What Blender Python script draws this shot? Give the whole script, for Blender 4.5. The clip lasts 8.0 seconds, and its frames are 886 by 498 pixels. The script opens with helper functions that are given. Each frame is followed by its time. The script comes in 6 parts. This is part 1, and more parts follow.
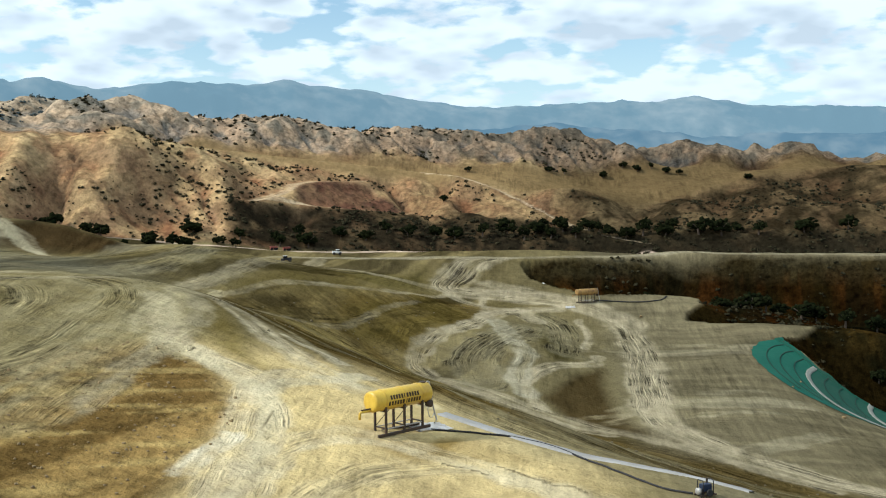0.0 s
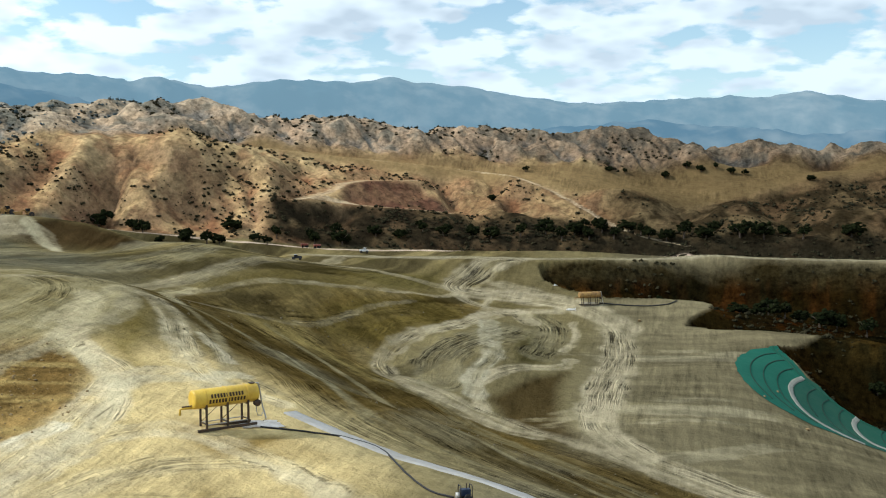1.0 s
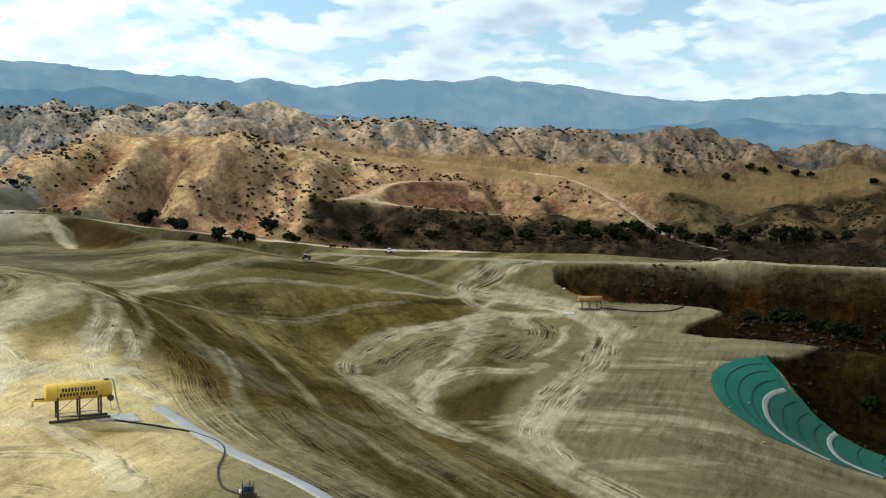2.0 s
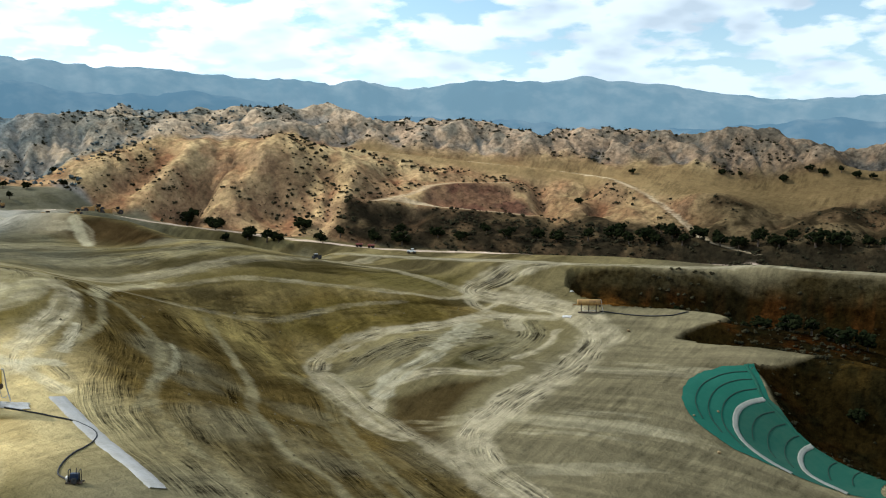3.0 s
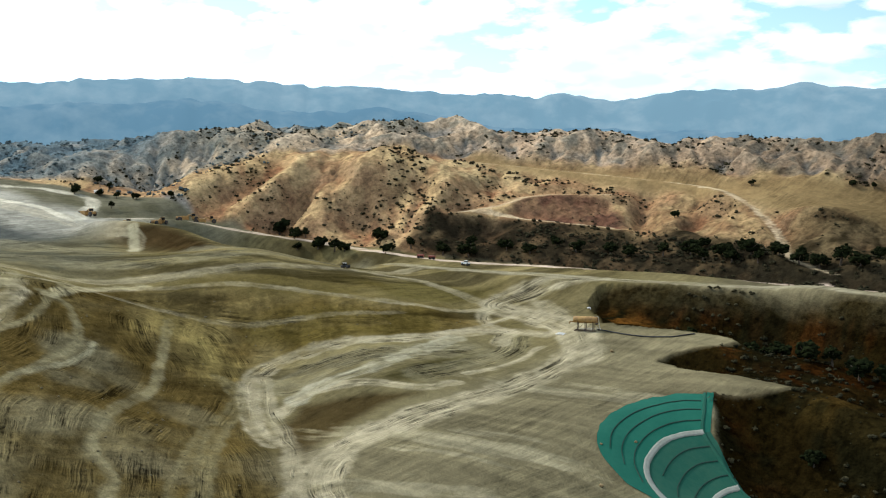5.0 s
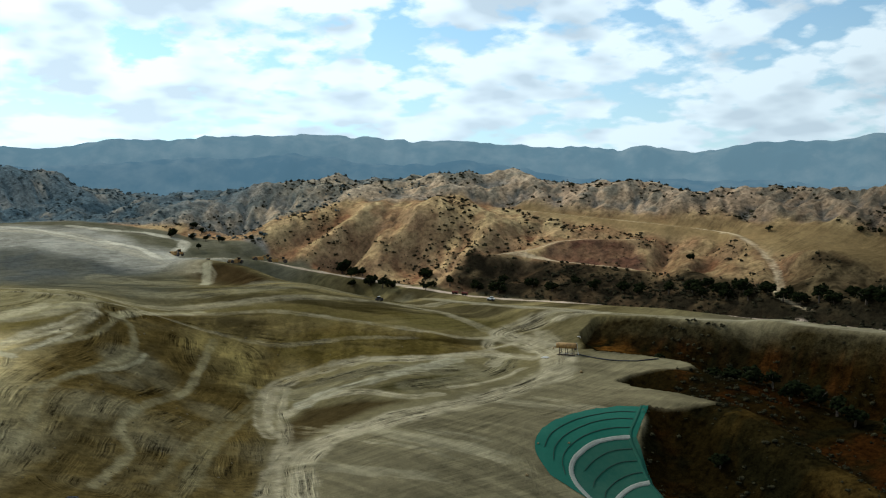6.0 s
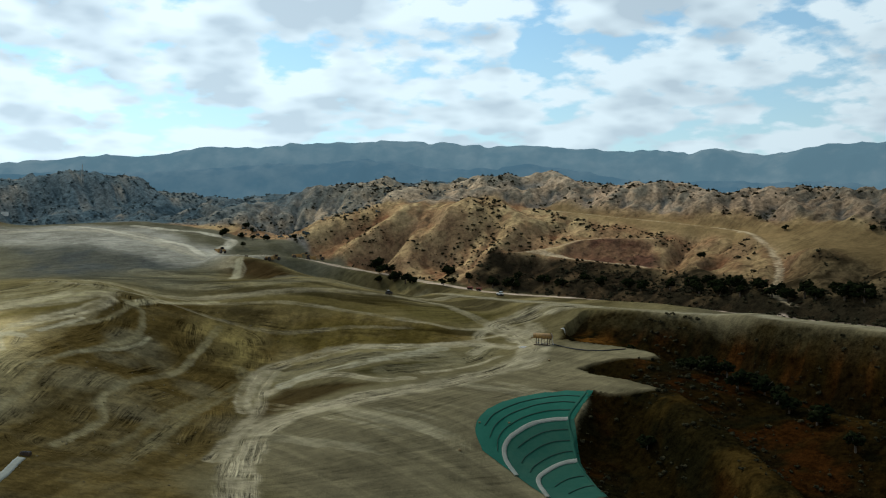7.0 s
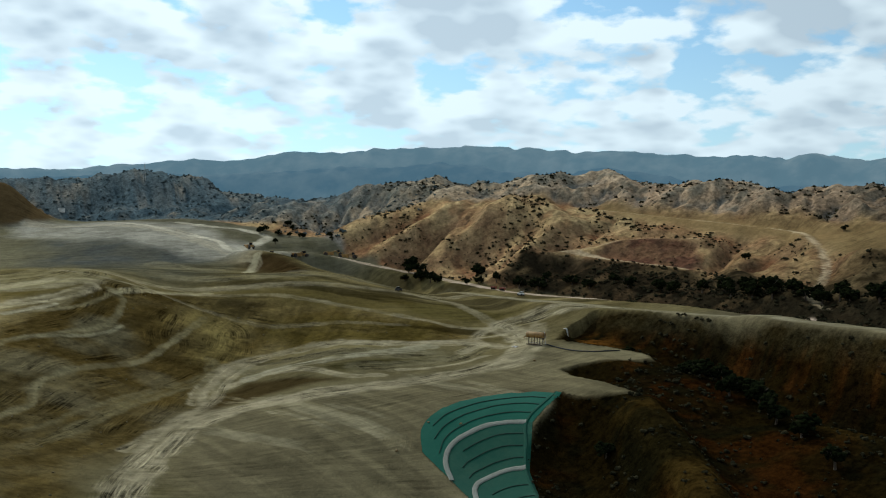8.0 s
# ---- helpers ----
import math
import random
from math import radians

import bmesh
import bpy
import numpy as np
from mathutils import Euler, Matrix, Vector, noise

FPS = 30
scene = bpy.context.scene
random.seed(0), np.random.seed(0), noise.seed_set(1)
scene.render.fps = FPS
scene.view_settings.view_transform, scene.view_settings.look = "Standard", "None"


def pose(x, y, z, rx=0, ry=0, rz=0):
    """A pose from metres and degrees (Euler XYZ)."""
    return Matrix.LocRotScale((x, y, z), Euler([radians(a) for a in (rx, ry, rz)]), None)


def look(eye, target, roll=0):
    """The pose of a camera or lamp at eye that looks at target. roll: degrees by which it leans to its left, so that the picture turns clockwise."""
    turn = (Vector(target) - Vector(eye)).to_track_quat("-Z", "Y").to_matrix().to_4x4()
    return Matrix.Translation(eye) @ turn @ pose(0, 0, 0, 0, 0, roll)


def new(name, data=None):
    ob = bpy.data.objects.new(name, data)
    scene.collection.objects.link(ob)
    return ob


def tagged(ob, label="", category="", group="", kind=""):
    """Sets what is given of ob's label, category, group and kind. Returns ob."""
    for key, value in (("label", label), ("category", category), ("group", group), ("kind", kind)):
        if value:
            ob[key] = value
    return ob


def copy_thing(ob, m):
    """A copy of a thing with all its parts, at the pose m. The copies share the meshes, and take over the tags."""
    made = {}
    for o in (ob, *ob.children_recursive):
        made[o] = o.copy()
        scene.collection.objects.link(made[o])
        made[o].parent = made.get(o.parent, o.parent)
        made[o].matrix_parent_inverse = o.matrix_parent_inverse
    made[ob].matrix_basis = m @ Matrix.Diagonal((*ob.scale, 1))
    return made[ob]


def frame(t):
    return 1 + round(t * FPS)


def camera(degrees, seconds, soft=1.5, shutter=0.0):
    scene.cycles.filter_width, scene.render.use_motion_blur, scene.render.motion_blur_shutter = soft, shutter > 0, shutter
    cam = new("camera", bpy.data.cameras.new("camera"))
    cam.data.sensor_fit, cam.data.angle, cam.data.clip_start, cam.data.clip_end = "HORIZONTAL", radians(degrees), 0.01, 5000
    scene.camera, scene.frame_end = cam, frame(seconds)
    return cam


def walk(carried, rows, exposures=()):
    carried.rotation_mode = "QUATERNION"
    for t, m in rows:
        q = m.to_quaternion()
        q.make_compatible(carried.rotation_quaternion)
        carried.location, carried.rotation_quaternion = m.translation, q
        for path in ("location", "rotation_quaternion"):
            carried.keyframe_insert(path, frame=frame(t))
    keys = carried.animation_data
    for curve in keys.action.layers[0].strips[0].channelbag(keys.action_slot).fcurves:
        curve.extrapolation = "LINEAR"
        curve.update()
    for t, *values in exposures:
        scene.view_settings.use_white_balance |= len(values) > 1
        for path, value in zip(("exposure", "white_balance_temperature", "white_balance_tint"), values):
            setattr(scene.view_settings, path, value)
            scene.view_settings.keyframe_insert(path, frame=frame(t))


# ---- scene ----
# ---------------------------------------------------------------- camera
cam = camera(43.0, 8.0, soft=1.1)
# seconds, eye x, y, z, yaw to the left of north, pitch, roll
PATH = [
    (0.0, 0.01, 0.00, 20.10, 3.47, -3.50, -0.47),
    (0.1, 2.13, -0.44, 20.32, 4.25, -3.56, -0.42),
    (0.2, 4.22, -0.91, 20.54, 5.02, -3.61, -0.37),
    (0.3, 6.33, -1.36, 20.76, 5.79, -3.67, -0.33),
    (0.4, 8.51, -1.74, 20.97, 6.59, -3.73, -0.28),
    (0.5, 10.81, -2.01, 21.17, 7.43, -3.78, -0.24),
    (0.6, 13.28, -2.14, 21.35, 8.33, -3.83, -0.20),
    (0.7, 15.89, -2.17, 21.51, 9.29, -3.87, -0.17),
    (0.8, 18.57, -2.13, 21.67, 10.26, -3.92, -0.14),
    (0.9, 21.25, -2.02, 21.82, 11.24, -3.96, -0.12),
    (1.0, 23.85, -1.89, 21.99, 12.18, -4.00, -0.09),
    (1.1, 26.39, -1.72, 22.17, 13.09, -4.04, -0.06),
    (1.2, 28.90, -1.50, 22.37, 13.99, -4.09, -0.03),
    (1.3, 31.38, -1.24, 22.56, 14.88, -4.13, -0.01),
    (1.4, 33.84, -0.93, 22.75, 15.76, -4.17, 0.02),
    (1.5, 36.27, -0.57, 22.91, 16.63, -4.21, 0.04),
    (1.6, 38.67, -0.16, 23.05, 17.50, -4.24, 0.06),
    (1.7, 41.05, 0.31, 23.16, 18.36, -4.26, 0.08),
    (1.8, 43.40, 0.83, 23.26, 19.22, -4.28, 0.09),
    (1.9, 45.73, 1.40, 23.33, 20.07, -4.29, 0.10),
    (2.0, 48.03, 2.02, 23.39, 20.91, -4.30, 0.11),
    (2.1, 50.30, 2.69, 23.43, 21.75, -4.31, 0.11),
    (2.2, 52.55, 3.40, 23.47, 22.58, -4.31, 0.12),
    (2.3, 54.76, 4.15, 23.50, 23.41, -4.31, 0.12),
    (2.4, 56.94, 4.95, 23.52, 24.22, -4.31, 0.12),
    (2.5, 59.08, 5.78, 23.54, 25.04, -4.30, 0.12),
    (2.6, 61.19, 6.65, 23.56, 25.84, -4.30, 0.12),
    (2.7, 63.27, 7.54, 23.59, 26.65, -4.30, 0.12),
    (2.8, 65.30, 8.47, 23.62, 27.44, -4.31, 0.11),
    (2.9, 67.30, 9.43, 23.66, 28.23, -4.31, 0.11),
    (3.0, 69.26, 10.41, 23.71, 29.02, -4.32, 0.10),
    (3.1, 71.15, 11.40, 23.78, 29.79, -4.33, 0.09),
    (3.2, 72.98, 12.39, 23.85, 30.54, -4.35, 0.09),
    (3.3, 74.78, 13.44, 23.92, 31.28, -4.36, 0.08),
    (3.4, 76.61, 14.56, 23.98, 32.06, -4.37, 0.06),
    (3.5, 78.51, 15.81, 24.01, 32.87, -4.38, 0.05),
    (3.6, 80.51, 17.19, 24.02, 33.74, -4.36, 0.03),
    (3.7, 82.57, 18.68, 24.01, 34.64, -4.32, 0.01),
    (3.8, 84.66, 20.26, 23.98, 35.57, -4.28, -0.02),
    (3.9, 86.73, 21.91, 23.94, 36.51, -4.28, -0.04),
    (4.0, 88.75, 23.61, 23.89, 37.45, -4.34, -0.06),
    (4.1, 90.73, 25.37, 23.83, 38.40, -4.54, -0.07),
    (4.2, 92.70, 27.20, 23.77, 39.36, -4.85, -0.07),
    (4.3, 94.63, 29.08, 23.68, 40.32, -5.17, -0.08),
    (4.4, 96.49, 31.01, 23.58, 41.28, -5.40, -0.08),
    (4.5, 98.26, 32.97, 23.43, 42.23, -5.43, -0.08),
    (4.6, 99.90, 34.97, 23.24, 43.15, -5.25, -0.09),
    (4.7, 101.43, 37.02, 23.00, 44.06, -4.94, -0.10),
    (4.8, 102.90, 39.10, 22.74, 44.96, -4.50, -0.11),
    (4.9, 104.60, 40.85, 22.75, 45.90, -4.05, -0.09),
    (5.0, 106.40, 42.95, 22.75, 46.88, -3.48, -0.07),
    (5.1, 107.90, 45.30, 22.74, 47.90, -2.87, -0.04),
    (5.2, 109.35, 47.60, 22.70, 48.93, -2.20, -0.02),
    (5.3, 113.25, 47.13, 22.60, 49.79, -1.78, -0.01),
    (5.4, 117.16, 46.65, 22.50, 50.61, -1.45, -0.01),
    (5.5, 121.06, 46.18, 22.40, 51.40, -1.20, 0.00),
    (5.6, 124.97, 45.71, 22.30, 52.15, -1.05, 0.01),
    (5.7, 128.87, 45.24, 22.20, 52.87, -0.98, 0.02),
    (5.8, 132.78, 44.76, 22.10, 53.55, -0.95, 0.02),
    (5.9, 136.68, 44.29, 22.00, 54.20, -0.95, 0.03),
    (6.0, 140.59, 43.82, 21.90, 54.82, -0.95, 0.04),
    (6.1, 144.49, 43.35, 21.80, 55.40, -0.94, 0.05),
    (6.2, 148.40, 42.87, 21.70, 55.94, -0.93, 0.05),
    (6.3, 152.30, 42.40, 21.60, 56.45, -0.92, 0.06),
    (6.4, 156.00, 43.30, 21.60, 57.20, -0.88, 0.07),
    (6.5, 159.40, 44.80, 21.55, 57.95, -0.85, 0.07),
    (6.6, 161.60, 47.50, 21.40, 58.75, -0.85, 0.04),
    (6.7, 162.60, 50.40, 21.10, 59.60, -0.82, 0.02),
    (6.8, 163.16, 53.33, 20.96, 60.53, -0.76, -0.01),
    (6.9, 163.49, 56.45, 20.47, 61.38, -0.64, 0.06),
    (7.0, 163.73, 59.51, 19.99, 62.16, -0.55, 0.12),
    (7.1, 163.86, 62.48, 19.54, 62.98, -0.45, 0.19),
    (7.2, 163.89, 65.34, 19.13, 63.73, -0.36, 0.25),
    (7.3, 163.92, 68.21, 18.71, 64.48, -0.27, 0.33),
    (7.4, 163.90, 71.07, 18.28, 65.22, -0.18, 0.40),
    (7.5, 163.80, 73.93, 17.84, 65.98, -0.09, 0.49),
    (7.6, 163.61, 76.78, 17.37, 66.75, 0.01, 0.59),
    (7.7, 163.34, 79.64, 16.89, 67.53, 0.12, 0.69),
    (7.8, 163.02, 82.48, 16.39, 68.31, 0.23, 0.81),
    (7.9, 162.70, 85.33, 15.89, 69.10, 0.34, 0.92),
    (8.0, 162.40, 88.18, 15.40, 69.88, 0.45, 1.03),
]


def aimed(x, y, z, yaw, pitch, roll):
    a, b = radians(yaw), radians(pitch)
    ahead = Vector((-math.sin(a) * math.cos(b), math.cos(a) * math.cos(b), math.sin(b)))
    eye = Vector((x, y, z))
    return look(eye, eye + ahead * 100, roll)


walk(cam, [(r[0], aimed(*r[1:])) for r in PATH],
     exposures=[(0.0, -0.36, 5950, 8), (1.6, -0.42, 5950, 8), (3.2, -0.34, 5900, 8), (4.5, -0.05, 5900, 8), (5.0, -0.18, 5900, 8), (6.4, -1.08, 5950, 4), (8.0, -1.18, 5950, 4)])

# ---------------------------------------------------------------- light
SUN_AZ, SUN_EL = 108.0, 40.0      # degrees left of north (+y), degrees up
sun_from = Vector((-math.sin(radians(SUN_AZ)) * math.cos(radians(SUN_EL)), math.cos(radians(SUN_AZ)) * math.cos(radians(SUN_EL)), math.sin(radians(SUN_EL))))
sun = new("sun", bpy.data.lights.new("sun", "SUN"))
sun.data.energy, sun.data.angle, sun.data.color = 5.0, radians(0.6), (1.0, 0.95, 0.86)
sun.matrix_world = look(sun_from * 200, (0, 0, 0))

world = bpy.data.worlds.new("sky")
scene.world = world
world.use_nodes = True


def build_sky(wt):
    n, l = wt.nodes, wt.links
    n.clear()
    out = n.new("ShaderNodeOutputWorld")
    bg = n.new("ShaderNodeBackground")
    sky = n.new("ShaderNodeTexSky")
    sky.sky_type, sky.sun_disc = "NISHITA", False
    sky.sun_elevation, sky.sun_rotation = radians(SUN_EL), radians(-SUN_AZ)
    sky.air_density, sky.dust_density, sky.ozone_density = 1.0, 0.3, 1.0
    co = n.new("ShaderNodeTexCoord")
    # cumulus on a flat layer overhead, so that it closes up towards the horizon
    sep = n.new("ShaderNodeSeparateXYZ")
    l.new(co.outputs["Generated"], sep.inputs[0])

    def sum_of(op, *terms):
        node = n.new("ShaderNodeMath")
        node.operation = op
        for k, w in enumerate(terms):
            if isinstance(w, (int, float)):
                node.inputs[k].default_value = w
            else:
                l.new(w, node.inputs[k])
        return node.outputs[0]

    def puffs(lift, fray):
        """Heaped cloud: wide drifts, rounded heads and a ragged rim."""
        up = sum_of("ADD", sum_of("MAXIMUM", sep.outputs[2], 0.0), lift)
        flat = n.new("ShaderNodeCombineXYZ")
        l.new(sum_of("DIVIDE", sep.outputs[0], up), flat.inputs[0])
        l.new(sum_of("DIVIDE", sep.outputs[1], up), flat.inputs[1])
        flat.inputs[2].default_value = 3.3
        drift = n.new("ShaderNodeTexNoise")
        drift.inputs["Scale"].default_value, drift.inputs["Detail"].default_value = 3.6, 2.0
        heads = n.new("ShaderNodeTexVoronoi")
        heads.feature = "SMOOTH_F1"
        heads.inputs["Scale"].default_value, heads.inputs["Smoothness"].default_value = 7.5, 0.6
        heads.inputs["Detail"].default_value, heads.inputs["Roughness"].default_value = 2.0, 0.5
        ragged = n.new("ShaderNodeTexNoise")
        ragged.inputs["Scale"].default_value, ragged.inputs["Detail"].default_value, ragged.inputs["Roughness"].default_value = 16.0, 6.0, 0.6
        for node in (drift, heads, ragged):
            l.new(flat.outputs[0], node.inputs["Vector"])
        wide = sum_of("MULTIPLY", drift.outputs["Fac"], 0.75)
        round_ = sum_of("MULTIPLY", heads.outputs["Distance"], -0.42)
        rim = sum_of("MULTIPLY_ADD", ragged.outputs["Fac"], fray, 0.17 - fray * 0.5)
        return sum_of("ADD", sum_of("ADD", wide, round_), rim)

    cover = n.new("ShaderNodeValToRGB")
    cover.color_ramp.elements[0].position, cover.color_ramp.elements[1].position = 0.06, 0.17
    l.new(puffs(0.27, 0.38), cover.inputs["Fac"])
    # tops stand white against the air; where cloud goes on above, the underside is grey
    shade = n.new("ShaderNodeValToRGB")
    shade.color_ramp.elements[0].position, shade.color_ramp.elements[1].position = 0.11, 0.36
    shade.color_ramp.elements[0].color = (22.6, 24.6, 25.4, 1)
    shade.color_ramp.elements[1].color = (12.8, 14.8, 16.6, 1)
    l.new(puffs(0.292, 0.10), shade.inputs["Fac"])
    mix = n.new("ShaderNodeMix")
    mix.data_type = "RGBA"
    l.new(cover.outputs["Color"], mix.inputs["Factor"])
    clear = n.new("ShaderNodeVectorMath")
    clear.operation = "MULTIPLY"
    clear.inputs[1].default_value = (2.3, 2.85, 2.95)
    l.new(sky.outputs["Color"], clear.inputs[0])
    l.new(clear.outputs[0], mix.inputs["A"])
    l.new(shade.outputs["Color"], mix.inputs["B"])
    # bright haze low over the hills
    haze = n.new("ShaderNodeMix")
    haze.data_type = "RGBA"
    low = sum_of("MULTIPLY", sum_of("EXPONENT", sum_of("MULTIPLY", sum_of("MAXIMUM", sep.outputs[2], 0.0), -9.0), 0.0), 0.85)
    l.new(low, haze.inputs["Factor"])
    l.new(mix.outputs["Result"], haze.inputs["A"])
    haze.inputs["B"].default_value = (20.5, 23.4, 24.6, 1)
    # cloud stands brighter round the sun than away from it
    glow = n.new("ShaderNodeVectorMath")
    glow.operation = "DOT_PRODUCT"
    glow.inputs[1].default_value = sun_from
    l.new(co.outputs["Generated"], glow.inputs[0])
    near_sun = n.new("ShaderNodeMapRange")
    near_sun.inputs["From Min"].default_value, near_sun.inputs["From Max"].default_value = 0.1, 0.75
    near_sun.inputs["To Min"].default_value, near_sun.inputs["To Max"].default_value = 0.85, 1.45
    l.new(glow.outputs["Value"], near_sun.inputs["Value"])
    lit = n.new("ShaderNodeVectorMath")
    lit.operation = "SCALE"
    l.new(haze.outputs["Result"], lit.inputs[0])
    l.new(near_sun.outputs["Result"], lit.inputs["Scale"])
    l.new(lit.outputs[0], bg.inputs["Color"])
    bg.inputs["Strength"].default_value = 0.065
    l.new(bg.outputs["Background"], out.inputs["Surface"])


build_sky(world.node_tree)

# ---------------------------------------------------------------- small tools


def fract_hash(ix, iy, seed):
    v = np.sin(ix * 127.1 + iy * 311.7 + seed * 74.7) * 43758.5453
    return v - np.floor(v)


def vnoise(x, y, size, seed=0):
    """Smooth value noise in 0..1, cells of the given size in metres."""
    u, v = x / size, y / size
    ix, iy = np.floor(u), np.floor(v)
    fx, fy = u - ix, v - iy
    fx, fy = fx * fx * fx * (fx * (fx * 6 - 15) + 10), fy * fy * fy * (fy * (fy * 6 - 15) + 10)
    a, b = fract_hash(ix, iy, seed), fract_hash(ix + 1, iy, seed)
    c, d = fract_hash(ix, iy + 1, seed), fract_hash(ix + 1, iy + 1, seed)
    return (a * (1 - fx) + b * fx) * (1 - fy) + (c * (1 - fx) + d * fx) * fy


def fbm(x, y, size, octaves=4, seed=0):
    total, amp, norm = 0.0, 1.0, 0.0
    for k in range(octaves):
        ca, sa = math.cos(0.7 * k + 0.3), math.sin(0.7 * k + 0.3)
        total = total + amp * vnoise(x * ca - y * sa, x * sa + y * ca, size / 2 ** k, seed + 3 * k)
        norm += amp
        amp *= 0.5
    return total / norm


def ridged(x, y, size, octaves=4, seed=0):
    total, amp, norm = 0.0, 1.0, 0.0
    for k in range(octaves):
        ca, sa = math.cos(0.9 * k + 0.5), math.sin(0.9 * k + 0.5)
        v = 1 - np.abs(2 * vnoise(x * ca - y * sa, x * sa + y * ca, size / 2 ** k, seed + 5 * k) - 1)
        total = total + amp * v
        norm += amp
        amp *= 0.5
    return total / norm


def step(a, b, v):
    t = np.clip((v - a) / (b - a), 0, 1)
    return t * t * (3 - 2 * t)


def smooth_line(points, per=8):
    """Catmull-Rom through the points, as an array."""
    p = np.array(points, float)
    p = np.vstack([2 * p[0] - p[1], p, 2 * p[-1] - p[-2]])
    out = []
    for i in range(1, len(p) - 2):
        for t in np.linspace(0, 1, per, endpoint=False):
            out.append(0.5 * (2 * p[i] + (p[i + 1] - p[i - 1]) * t + (2 * p[i - 1] - 5 * p[i] + 4 * p[i + 1] - p[i + 2]) * t ** 2
                              + (3 * p[i] - p[i - 1] - 3 * p[i + 1] + p[i + 2]) * t ** 3))
    out.append(p[-2])
    return np.array(out)


def to_line(x, y, line, reach):
    """Signed side distance, way along and value z of the nearest point on a line; 1e3 outside reach."""
    flat_x, flat_y = x.ravel(), y.ravel()
    dist, along, level = np.full(flat_x.shape, 1e3), np.zeros(flat_x.shape), np.zeros(flat_x.shape)
    near = np.where((flat_x > line[:, 0].min() - reach) & (flat_x < line[:, 0].max() + reach)
                    & (flat_y > line[:, 1].min() - reach) & (flat_y < line[:, 1].max() + reach))[0]
    qx, qy = flat_x[near], flat_y[near]
    best, s_best, z_best = np.full(qx.shape, 1e3), np.zeros(qx.shape), np.zeros(qx.shape)
    run = 0.0
    for a, b in zip(line[:-1], line[1:]):
        dx, dy = b[0] - a[0], b[1] - a[1]
        size = math.hypot(dx, dy) + 1e-9
        t = np.clip(((qx - a[0]) * dx + (qy - a[1]) * dy) / size ** 2, 0, 1)
        ex, ey = qx - a[0] - t * dx, qy - a[1] - t * dy
        d = np.hypot(ex, ey)
        hit = d < np.abs(best)
        best = np.where(hit, d * np.where(dx * ey - dy * ex > 0, 1, -1), best)
        s_best = np.where(hit, run + t * size, s_best)
        if len(a) > 2:
            z_best = np.where(hit, a[2] + t * (b[2] - a[2]), z_best)
        run += size
    dist[near], along[near], level[near] = best, s_best, z_best
    return dist.reshape(x.shape), along.reshape(x.shape), level.reshape(x.shape)


def inside(x, y, ring):
    odd = np.zeros(x.shape, bool)
    for (ax, ay), (bx, by) in zip(ring, ring[1:] + ring[:1]):
        cross = (ay > y) != (by > y)
        odd ^= cross & (x < (bx - ax) * (y - ay) / (by - ay + 1e-12) + ax)
    return odd


# ---------------------------------------------------------------- lie of the land
# levels in metres on a 20 m lattice from (-160, 20), rows northwards
LEVELS_SOUTH = [
    (20.2, 17.4, 14.6, 11.7, 9, 6.9, 5.2, 3.1, 0.6, 0.1, 0.2, -0.6, -2.2, -4.1, -5.9, -7.7, -10.3, -13.1),
    (21.2, 18.7, 16, 13, 10.1, 7.9, 6.5, 4, 0.8, 0.2, -0.4, -2.2, -5.1, -8.1, -10.2, -12, -14.6, -17.6),
    (22.3, 19.8, 17.3, 14.6, 11.4, 8.9, 8.1, 4.4, 2.2, 0.2, -1.8, -4.2, -8.2, -12.2, -14.6, -16.2, -18.7, -21.8),
    (23.4, 21.1, 18.9, 16.5, 13.1, 11, 12.6, 9.3, 4, -3.4, -5.9, -7.5, -11.8, -16.3, -18.4, -19.3, -21.8, -25.1),
    (25, 23, 21.1, 18.5, 14.5, 11.6, 13.7, 7, -2.5, -8.7, -9.3, -11.4, -15.2, -19.3, -20.7, -20.6, -22.9, -26.2),
]
LEVELS_MIDDLE = [
    (26.8, 25.1, 23.4, 20.7, 16.3, 11.4, 12.8, 3.1, -4.4, -2.7, -7.7, -15.6, -16.8, -18.4, -19.2, -19.3, -21.9, -25.1),
    (28.7, 27.2, 24.9, 20.6, 17.8, 14.3, 16, 6.7, -1.4, -1.3, -7.7, -15.1, -13.6, -14.2, -15.9, -17.8, -19.8, -21.7),
    (30.6, 29.6, 27.5, 22, 14.1, 4.3, 6.5, 8.2, 2.3, 1.7, 2.2, -2.4, -8.5, -11.1, -12.4, -13.6, -14.4, -15.1),
    (32.4, 32.4, 32.2, 31, 28.8, 22.9, 10, 8.2, 10.1, 6.2, -1.9, 1.9, 2, 2.7, 3.9, 3.4, -1.3, -4.6),
    (33.4, 34, 34.7, 35.3, 34.8, 30.9, 20.8, 10.8, 9.1, 10.8, 11.2, 10.4, 9.7, 9.5, 11.5, 13.5, 10.3, 6.6),
]
